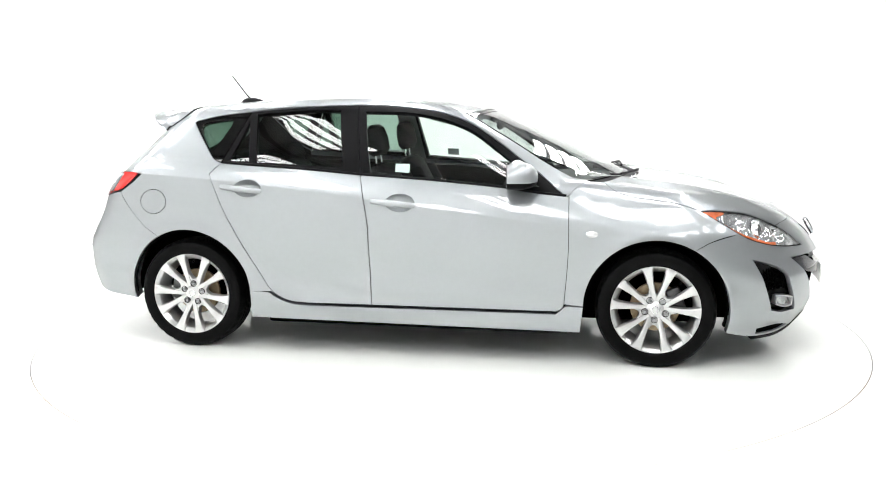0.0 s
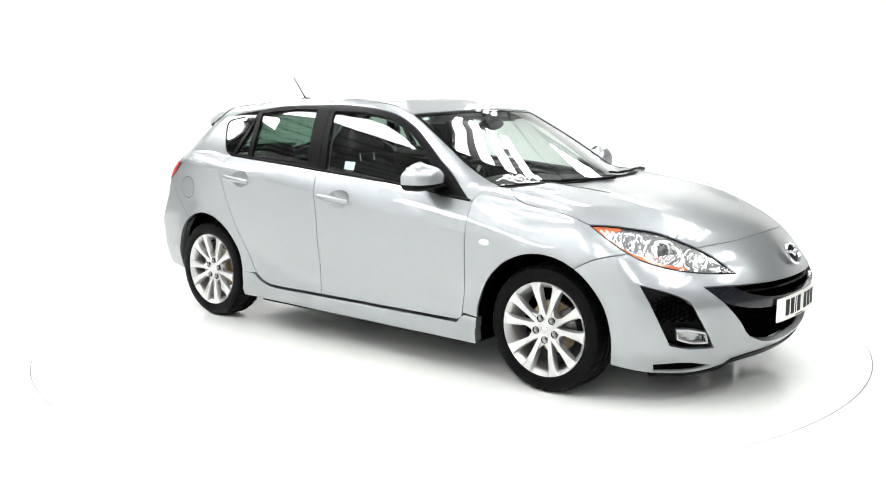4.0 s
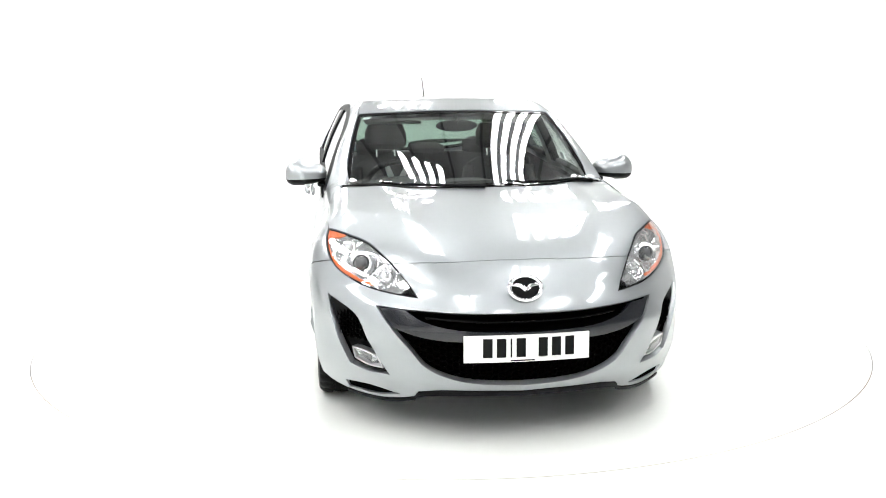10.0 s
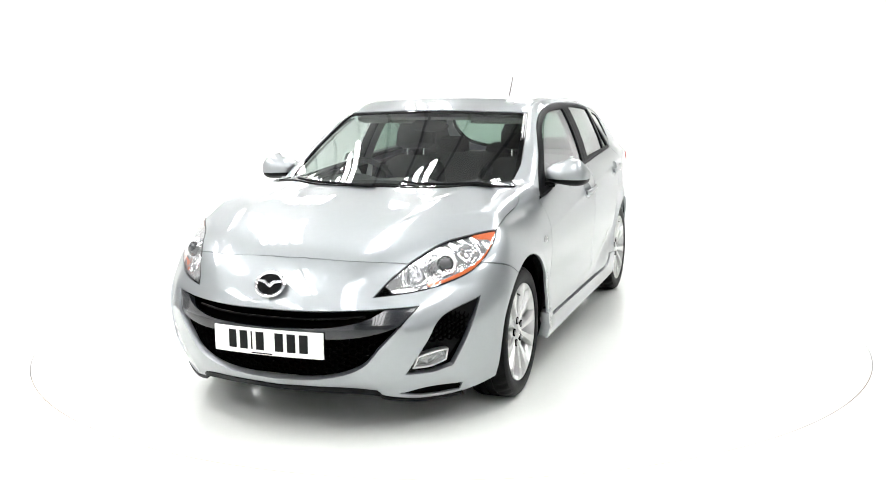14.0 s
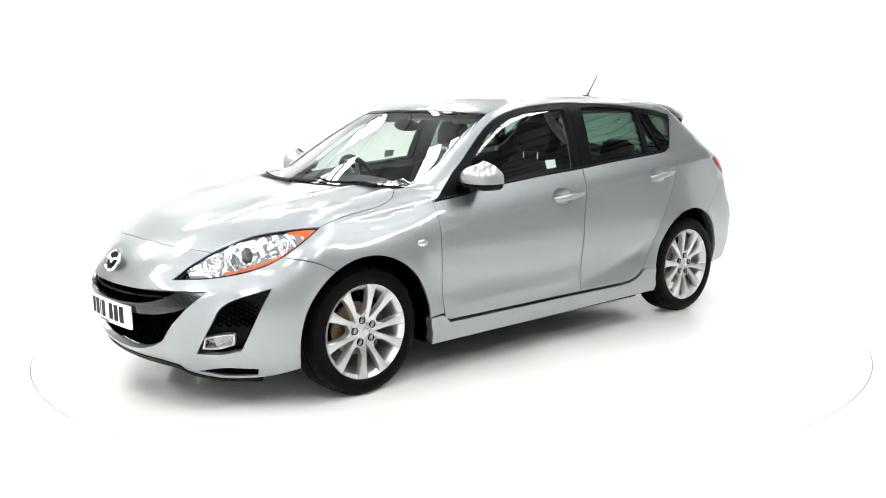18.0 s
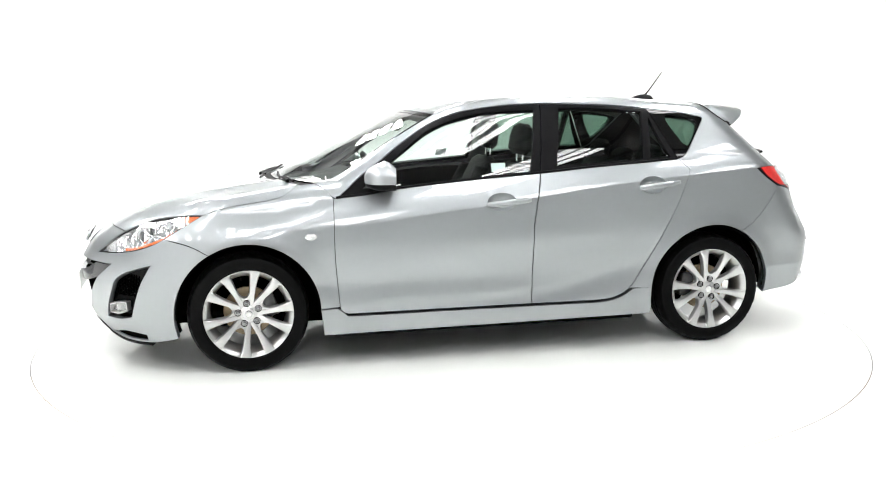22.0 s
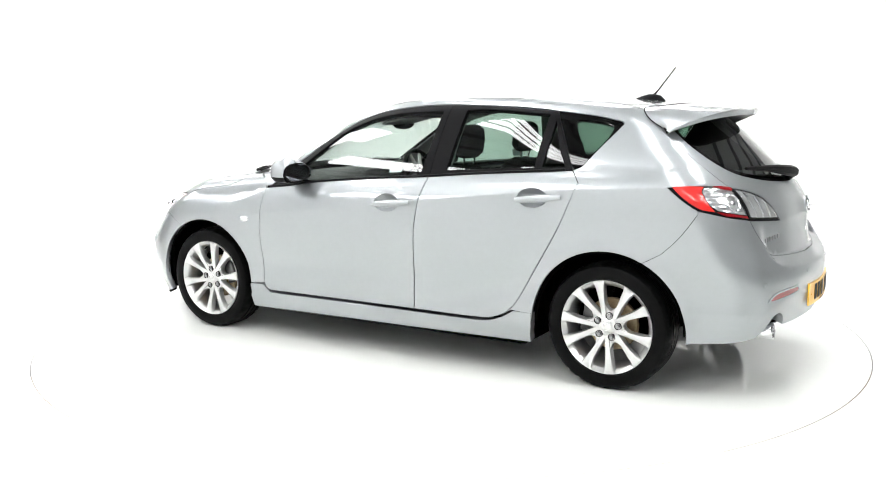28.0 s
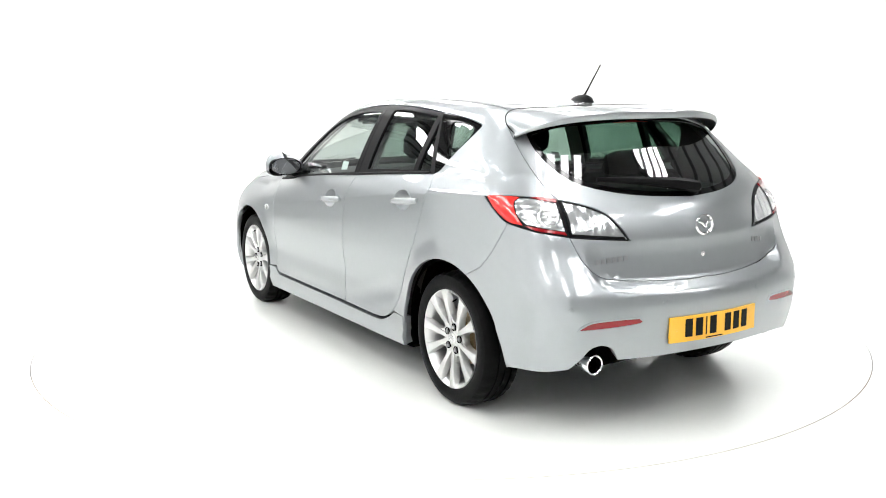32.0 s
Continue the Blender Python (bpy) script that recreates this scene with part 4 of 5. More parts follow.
def build_headlamp(s):
    c = Chart("nose", s)
    loop = c.loop(LAMP_TOP, LAMP_BACK, LAMP_LOW, n=6)
    lamp = skin("headlamp", c, inset(loop, 0.002), SATIN, car, "clear headlamp with projector and amber indicator", step=0.02, off=-0.002, lip=0.012, holes=[inset(loop, 0.005)])
    skin("housing", c, inset(loop, 0.003), GUNMETAL, lamp, "dark grey lamp housing", step=0.02, off=-0.062, lip=0)
    inner = c.loop([(2.062, 0.462, 0.662), (2.02, 0.486, 0.70), (1.951, 0.520, 0.735)], [(1.951, 0.520, 0.735), (1.89, 0.557, 0.766), (1.78, 0.617, 0.809), (1.676, 0.691, 0.827), (1.54, 0.774, 0.836)],
                   [(1.54, 0.774, 0.836), (1.62, 0.789, 0.786), (1.735, 0.770, 0.719), (1.80, 0.736, 0.686), (1.9, 0.665, 0.653), (2.055, 0.50, 0.630)], [(2.055, 0.50, 0.630), (2.062, 0.462, 0.662)], n=6)
    skin("reflector", c, inner, HEAD_SILVER, lamp, "bright pressed reflector", step=0.007, off=-0.008, lip=0.02, shaped=True,
         bulge=lambda p: bowl(p, (1.872, 0.652, 0.728), 0.055, 0.050) + bowl(p, (1.965, 0.556, 0.690), 0.040, 0.030) + bowl(p, (1.735, 0.725, 0.775), 0.040, 0.020) - 0.003 * np.abs(np.sin(p[:, 0] * 70)) * (p[:, 0] < 1.78))
    amber = c.loop([(1.66, 0.702, 0.829), (1.60, 0.738, 0.833), (1.54, 0.773, 0.836)], [(1.54, 0.773, 0.834), (1.621, 0.785, 0.788), (1.732, 0.768, 0.723), (1.80, 0.734, 0.689), (1.90, 0.660, 0.658), (1.95, 0.612, 0.648)],
                   [(1.95, 0.612, 0.648), (1.945, 0.608, 0.660), (1.90, 0.652, 0.668), (1.81, 0.718, 0.698), (1.738, 0.760, 0.730), (1.665, 0.778, 0.768), (1.612, 0.772, 0.804), (1.66, 0.712, 0.820)], [(1.66, 0.712, 0.820), (1.66, 0.702, 0.829)], n=6)
    skin("indicator", c, amber, AMBER, lamp, "amber indicator strip", step=0.010, off=-0.006, lip=0.02)
    for (x, y, z, r, name) in ((1.838, 0.644, 0.727, 0.034, "projector"), (1.945, 0.550, 0.689, 0.024, "main_beam")):
        m = Matrix.Translation((x, y * s, z)) @ pose(0, 0, 0, 0, 84, 14 * s)
        if name == "projector":
            part(name, lathe([(r * 1.5, -0.02), (r * 1.5, 0.0), (r * 1.36, 0.010), (r * 1.05, 0.006), (r, 0.0)], 32, m=m), CHROME, lamp, "bright lamp ring")
            part("projector_lens", lathe([(r, 0.0), (r * 0.85, 0.014), (r * 0.5, 0.023), (0, 0.026)], 28, m=m), LENS_M, lamp, "dark glass projector lens")
        else:
            part("beam_reflector", lathe([(r * 1.25, -0.01), (r * 1.25, 0.002), (r * 1.12, 0.004), (r, 0.0), (r * 0.7, -0.014), (0.011, -0.018), (0.009, 0.0), (0, 0.002)], 28, m=m), CHROME, lamp)
    skin("lens", c, inset(loop, 0.005), CLEAR, lamp, "clear lamp cover", step=0.02, off=-0.001, lip=0).visible_shadow = False


def shelf_edges():
    """Lines along the upper edge of the rear bumper."""
    out = []
    for d in (-0.046, -0.036, 0.004):
        row = snap([(-2.14 if d < 0 else -2.10, -0.60 + 1.2 * i / 80 + 1e-4, float(shelf_line(abs(-0.60 + 1.2 * i / 80))) + d) for i in range(81)])
        out.append([REAR.place(p) for p in row])
    return out


def build_rear():
    a = rim_of(WHEEL_R, 118, 188, ARCH + 0.004)
    cut = [(-1.738, 0.808, 0.262), (-1.9, 0.755, 0.285), (-2.005, 0.672, 0.312)]
    half = REAR.loop(GATE_LOW[::-1], TAIL_LOW[:3], TAIL_SEAM, [TAIL_SEAM[-1], a[0]], a, [a[-1], cut[0]], cut,
                     [cut[-1], (-2.036, 0.632, 0.362), (-2.057, 0.602, 0.402), (-2.073, 0.555, 0.414), (-2.081, 0.507, 0.392), (-2.078, 0.474, 0.342)], [(-2.078, 0.474, 0.342), (-2.113, 0.326, 0.340), (-2.15, 0, 0.345)], n=6)
    half.append(REAR.place((-2.15, 0, 0.345)))
    right = REAR.loop(GATE_LOW[::-1], TAIL_LOW[:3], TAIL_SEAM, [TAIL_SEAM[-1], a[0]], a, [a[-1], cut[0]], cut + [(-2.09, 0.45, 0.335), (-2.15, 0, 0.345)], n=6)
    right.append(REAR.place((-2.15, 0, 0.345)))
    loop = half + [(-u, v) for u, v in right[::-1][1:-1]]
    b = skin("rear_bumper", REAR, inset(loop, 0.0012), PAINT, car, step=0.020, lip=0.06, aspect=1.2, lines=shelf_edges())
    skin("bumper_core", REAR, sym(REAR.loop([(-2.1, 0, 0.62), (-1.9, 0.7, 0.62), (-1.72, 0.82, 0.6)], [(-1.72, 0.82, 0.6), (-1.74, 0.8, 0.29)], [(-1.74, 0.8, 0.29), (-2.0, 0.6, 0.36), (-2.15, 0, 0.36)], n=5) + [REAR.place((-2.15, 0, 0.36))], 0), DARK, b, "black bumper backing", step=0.06, off=-0.07, lip=0.02)
    for s in SIDES:
        c = Chart("rear", s)
        loop = c.loop([(-2.045, 0.656, 0.487), (-2.064, 0.605, 0.512), (-2.1, 0.50, 0.519), (-2.121, 0.398, 0.519)], [(-2.121, 0.398, 0.519), (-2.121, 0.396, 0.502), (-2.09, 0.52, 0.492), (-2.045, 0.656, 0.487)], n=6)
        skin("reflector_surround", c, inset(loop, -0.008), PAINT, b, step=0.02, off=0.004, lip=0.01, holes=[inset(loop, -0.001)])
        skin("rear_reflector", c, loop, RED_DARK, b, "dark red rear reflector", step=0.02, off=0.002, lip=0.01)
        for y, z in ((0.70, 0.572), (0.28, 0.585)):
            p, n = c.project([c.place((-2.05 if y > 0.5 else -2.15, y, z))])
            m = Matrix.Translation(p[0]) @ Vector(n[0]).to_track_quat("Z", "Y").to_matrix().to_4x4()
            part("parking_sensor", lathe([(0.0115, -0.003), (0.0115, 0.0012), (0.009, 0.002), (0, 0.002)], 20, m=m), PAINT, b)
    build_plate(-2.1785, -1, PLATE_Y, 0.455, car, 0.35)
    # tailgate with its pane
    gate = REAR.loop([(-1.50, 0, 1.385), (-1.48, 0.3, 1.375), (-1.42, 0.56, 1.345)], [(-1.42, 0.56, 1.345)] + GATE_SIDE[1:], TAIL_IN, TAIL_IN_LOW, GATE_LOW, n=6) + [REAR.place(GATE_LOW[-1])]
    glass_loop = REAR.loop([(-1.585, 0, 1.345), (-1.56, 0.35, 1.325), (-1.525, 0.555, 1.275)], [(-1.525, 0.555, 1.275), (-1.616, 0.572, 1.203), (-1.726, 0.548, 1.122), (-1.816, 0.495, 1.065), (-1.899, 0.377, 1.028), (-1.965, 0.21, 1.006), (-2.0, 0, 0.996)], n=6) + [REAR.place((-2.0, 0, 0.996))]
    g = skin("tailgate", REAR, inset(sym(gate, 0), 0.0022), PAINT, car, holes=[sym(glass_loop, 0)], step=0.022, lip=0.02)
    inner = inset(sym(glass_loop, 0), 0.028)
    skin("rear_window_border", REAR, inset(sym(glass_loop, 0), 0.002), GLOSS_BLACK, g, "black rear window border", holes=[inner], step=0.03, off=-0.003, lip=0.01)
    skin("rear_window", REAR, inset(inner, -0.004), PRIVACY, g, "dark rear window", step=0.04, off=-0.006, lip=0).visible_shadow = False
    skin("gate_trim", REAR, sym(REAR.loop([(-1.95, 0, 0.98), (-1.85, 0.45, 1.0), (-1.72, 0.58, 1.08)], [(-1.72, 0.58, 1.08), (-1.93, 0.6, 0.8), (-2.1, 0, 0.72)], n=5) + [REAR.place((-2.1, 0, 0.72))], 0), TRIMIN, g, "dark inner tailgate trim", step=0.06, off=-0.05, lip=0)
    at = Matrix.Translation((-2.080, 0, 0.879)) @ pose(0, 0, 0, 0, -84, 0)
    badge = part("badge", lathe([(0.047, -0.004), (0.053, 0.006), (0.046, 0.011), (0.040, 0.004)], 36, m=at @ Matrix.Diagonal((0.86, 1.05, 1, 1))), CHROME, car, "plain chrome oval badge")
    for s in SIDES:
        part("badge_wing", tube([at @ Vector((-0.010, 0, 0.006)), at @ Vector((0.008, 0.018 * s, 0.008)), at @ Vector((0.016, 0.043 * s, 0.006))], [0.007, 0.006, 0.004], 8), CHROME, badge)
    for y0, y1, z in ((0.545, 0.375, 0.760), (-0.375, -0.485, 0.775)):
        c = Chart("rear")
        n = 6 if y0 > 0 else 4
        for k in range(n):
            ya, yb = y0 + (y1 - y0) * k / n, y0 + (y1 - y0) * (k + 0.72) / n
            q = [c.place((-2.02, ya, z - 0.011)), c.place((-2.02, yb, z - 0.011)), c.place((-2.02, yb, z + 0.011)), c.place((-2.02, ya, z + 0.011))]
            skin("badge_bar", c, q, NUT_M, g, "plain dark chrome lettering bar", step=0.05, off=0.004, lip=0.006)
    p, n = REAR.project([REAR.place((-2.08, 0, 0.752))])
    part("lock", lathe([(0.012, -0.002), (0.012, 0.003), (0.006, 0.004), (0.005, 0.001), (0, 0.001)], 20, m=Matrix.Translation(p[0]) @ pose(0, 0, 0, 0, -86, 0)), CHROME, g)
    # wiper
    pts = []
    for k in range(9):
        u = k / 8
        p, n = REAR.project([REAR.place((-2.0 + 0.13 * u, -0.03 + 0.46 * u, 1.025 + 0.055 * u))])
        pts.append(Vector(p[0]) + Vector(n[0]) * (0.035 - 0.01 * u))
    wiper = part("rear_wiper", tube(pts, [0.027, 0.029, 0.027, 0.024, 0.020, 0.017, 0.014, 0.011, 0.008], 10), BLACK, car, "black rear wiper arm")
    part("wiper_pivot", lathe([(0.026, -0.04), (0.026, 0.02), (0.02, 0.03), (0, 0.032)], 20, m=Matrix.Translation(pts[0] - Vector((-0.02, 0, 0.012))) @ pose(0, 0, 0, 0, -50, 0)), BLACK, wiper)
    build_spoiler(car)
    # tail pipe
    m = pose(-2.052, 0.580, 0.332, 0, -90, 0) @ Matrix.Diagonal((1.1, 1.1, 1, 1))
    part("exhaust_pipe", lathe([(0.028, -0.4), (0.028, -0.07)], 24, m=m), DARK, car, "dark exhaust pipe")
    part("tail_pipe", lathe([(0.030, -0.075), (0.036, -0.06), (0.036, 0.0), (0.039, 0.004), (0.036, 0.008), (0.032, 0.004), (0.031, -0.02)], 32, m=m), CHROME, car, "chrome tail pipe")
    part("pipe_mouth", lathe([(0.0312, -0.012), (0.030, -0.05), (0, -0.055)], 32, m=m), DARK, car, "near-black mouth of the tail pipe")


def build_spoiler(parent):
    back = spline([(0, -1.795, 1.362), (0.25, -1.765, 1.360), (0.42, -1.71, 1.345), (0.53, -1.645, 1.318), (0.595, -1.58, 1.287), (0.618, -1.535, 1.262)], 6)
    lead = spline([(0, -1.46), (0.3, -1.44), (0.5, -1.39), (0.56, -1.395), (0.60, -1.44), (0.619, -1.50)], 6)
    near_roof = Chart("round", 1)
    half, below = [], []
    for (yb, xb, zb), (yl, xl) in zip(back, lead):
        q, m = TOP.project([(xl, min(yl, 0.54))])
        if yl > 0.50:
            q, m = near_roof.project([near_roof.place((xl, yl, 1.375 - max(0, yl - 0.54) * 1.0))])
        a = Vector(q[0] + m[0] * 0.003)
        d = Vector((xb, yb, zb))
        thick = 0.030 * (1 - 0.6 * (yb / 0.62) ** 4)
        mid = a.lerp(d, 0.5) + Vector((0, 0, 0.010))
        e = d - Vector((-0.006, 0, thick))
        near = 1 - (yb / 0.63) ** 8
        f = Vector((a.x - 0.10 * near, yl * 0.985, a.z - 0.055 * near))
        half.append([a, a.lerp(mid, 0.5) + Vector((0, 0, 0.003)), mid, mid.lerp(d, 0.6) + Vector((0, 0, 0.002)), d + Vector((0.012, 0, 0.004)), d, d - Vector((0.001, 0, thick * 0.5)), e])
        below.append([e, e.lerp(f, 0.5) - Vector((0, 0, 0.006)), f])

    def sheet(side):
        rows = [[Vector((v.x, -v.y, v.z)) for v in r] for r in side[::-1][:-1]] + side
        bm = bmesh.new()
        grid = [[bm.verts.new(v) for v in r] for r in rows]
        for a, b in zip(grid, grid[1:]):
            for i in range(len(a) - 1):
                bm.faces.new((a[i], a[i + 1], b[i + 1], b[i]))
        return bm
    sp = part("roof_spoiler", sheet(half), PAINT, parent, "silver roof spoiler", sharp=50)
    part("spoiler_underside", sheet(below), BLACK, sp, "black underside of the spoiler", sharp=50)
    rim = [r[0] for r in half]
    part("seam", tube([Vector((v.x, -v.y, v.z)) for v in rim[::-1][:-1]] + rim, 0.0028, 6), DARK, sp, "dark joint before the spoiler")
    part("brake_light", box(0.012, 0.22, 0.018, 0.004, (-1.60, 0, 1.318)), RED, sp, "dark red high brake light")


def build_tail_lamp(s):
    c = Chart("rear", s)
    split = [(-1.835, 0.610, 1.003), (-1.90, 0.618, 0.925), (-1.934, 0.625, 0.855)]
    wing = c.loop(TAIL_TOP, split, TAIL_LOW, n=6)
    gate = c.loop(TAIL_IN, TAIL_IN_LOW, split[::-1], n=6)
    lamp = skin("tail_lamp", c, inset(wing, 0.002), SATIN, car, "red and clear tail lamp", step=0.02, off=0.001, lip=0.03)
    red = c.loop([(-1.612, 0.805, 1.003), (-1.66, 0.786, 1.006), (-1.738, 0.738, 1.005)], [(-1.738, 0.738, 1.005), (-1.730, 0.757, 0.982), (-1.758, 0.765, 0.935), (-1.80, 0.764, 0.898)],
                 [(-1.80, 0.764, 0.898), (-1.744, 0.798, 0.914), (-1.67, 0.81, 0.958), (-1.612, 0.805, 1.003)], n=5)
    band = c.loop([(-1.806, 0.760, 0.897), (-1.86, 0.714, 0.887), (-1.922, 0.636, 0.874)], [(-1.922, 0.636, 0.874), (-1.926, 0.634, 0.864)], [(-1.926, 0.634, 0.864), (-1.858, 0.735, 0.882), (-1.806, 0.760, 0.897)], n=5)
    top = c.loop([(-1.77, 0.706, 1.007), (-1.80, 0.664, 1.007), (-1.831, 0.616, 0.999)], [(-1.831, 0.616, 0.999), (-1.836, 0.621, 0.984)], [(-1.836, 0.621, 0.984), (-1.80, 0.672, 0.994), (-1.77, 0.706, 1.007)], n=5)
    skin("upper_band", c, top, RED_DARK, lamp, "dark red upper lens band", step=0.014, off=0.0085, lip=0.01)
    skin("lower_band", c, band, RED_DARK, lamp, "dark red lower lens band", step=0.014, off=0.006, lip=0.01)
    skin("red_lens", c, red, RED, lamp, "red plastic lens", step=0.014, off=0.006, lip=0.01)
    white = c.loop([(-1.742, 0.738, 1.001), (-1.79, 0.685, 1.000), (-1.828, 0.624, 0.993)], [(-1.828, 0.624, 0.993), (-1.88, 0.632, 0.93), (-1.918, 0.638, 0.880)], [(-1.918, 0.638, 0.880), (-1.86, 0.712, 0.891), (-1.81, 0.754, 0.903)], [(-1.81, 0.754, 0.903), (-1.764, 0.762, 0.934), (-1.735, 0.754, 0.982), (-1.742, 0.738, 1.001)], n=5)
    skin("reflector", c, white, LAMP_SILVER, lamp, "silver lamp reflector", step=0.006, off=0.004, lip=0, shaped=True, bulge=lambda p: -0.003 * np.abs(np.sin(p[:, 2] * 150)))
    skin("clear_lens", c, white, CLEAR, lamp, "clear plastic lens", step=0.02, off=0.007, lip=0.01).visible_shadow = False
    q, n = c.project([c.place((-1.86, 0.675, 0.935))])
    m = Matrix.Translation(q[0]) @ Vector(n[0]).to_track_quat("Z", "Y").to_matrix().to_4x4()
    part("bulb_ring", lathe([(0.046, -0.01), (0.047, 0.003), (0.042, 0.006), (0.034, -0.002), (0.012, -0.006), (0.010, 0.004), (0, 0.006)], 32, m=m), CHROME, lamp, "round chrome lamp ring")
    lid = skin("tail_lamp_inner", c, inset(gate, 0.002), SATIN, car, "clear reversing lamp in a black surround", step=0.02, off=0.001, lip=0.03)
    clear = inset(gate, 0.013)
    skin("reflector", c, clear, LAMP_SILVER, lid, "silver lamp reflector", step=0.006, off=0.005, lip=0, shaped=True, bulge=lambda p: -0.003 * np.abs(np.sin(p[:, 1] * 60)))
    skin("clear_lens", c, clear, CLEAR, lid, "clear plastic lens", step=0.02, off=0.008, lip=0.01).visible_shadow = False


def build_mirror(s):
    root = new("door_mirror")
    root.parent = car
    root.matrix_basis = pose(0.60, 0.885 * s, 1.020, 0, 0, -8 * s)

    def shell(v0, v1, grow=1.0):
        """A band of the rounded cup between two heights, open at the rear."""
        bm = bmesh.new()
        rows = []
        for i in range(15):
            v = v0 + (v1 - v0) * i / 14
            power = 2.05 if v > 0 else 3.4
            k = max(0.0, 1 - abs(v) ** power) ** (1 / power)
            row = []
            for j in range(29):
                if j < 4 or j > 24:
                    e = -1 if j < 4 else 1
                    q = j if j < 4 else 28 - j
                    x, y = -0.066 + 0.0165 * q, e * 0.114 * (0.955 + 0.015 * q)
                else:
                    a = radians(-90 + 180 * (j - 4) / 20)
                    x, y = 0.100 * max(0, math.cos(a)) ** 0.86 * (1 - 0.12 * math.sin(a) * s), math.copysign(abs(math.sin(a)) ** 0.9, math.sin(a)) * 0.114
                side_k = 1 + 0.15 * (y * s) / 0.114
                z = (0.077 if v > 0 else 0.058) * v * side_k * (1 - 0.42 * (max(0, -x) / 0.066) ** 2 if v > 0 else 1)
                row.append(bm.verts.new(((x * k if x > 0 else x) * grow, y * (0.12 + 0.88 * k) * grow, z * grow)))
            rows.append(row)
        for p, q in zip(rows, rows[1:]):
            for k in range(28):
                bm.faces.new((p[k], p[k + 1], q[k + 1], q[k]))
        bmesh.ops.remove_doubles(bm, verts=bm.verts, dist=1e-5)
        return bm
    part("mirror_cap", shell(-0.42, 1.0), PAINT, root, "silver mirror cap", sharp=60)
    part("mirror_base", shell(-1.0, -0.43, 0.99), BLACK, root, "black lower mirror shell", sharp=60)
    oval = Matrix.Translation((0, 0, -0.004)) @ Matrix.Diagonal((1, 1.10, 0.62, 1)) @ pose(-0.062, 0, 0, 0, -90, 0)
    part("mirror_rim", lathe([(0.0, -0.006), (0.088, -0.006), (0.0885, 0.004), (0.083, 0.006), (0.081, -0.002)], 40, m=oval), BLACK, root)
    part("mirror_glass", lathe([(0.082, -0.001), (0, 0.0)], 40, m=oval), MIRROR, root, "mirror glass")
    part("mirror_arm", tube([(0.01, -0.07 * s, -0.055), (0.035, -0.115 * s, -0.063), (0.05, -0.15 * s, -0.062)], [0.028, 0.026, 0.03], 12, flat=0.7), BLACK, root, "black mirror arm")


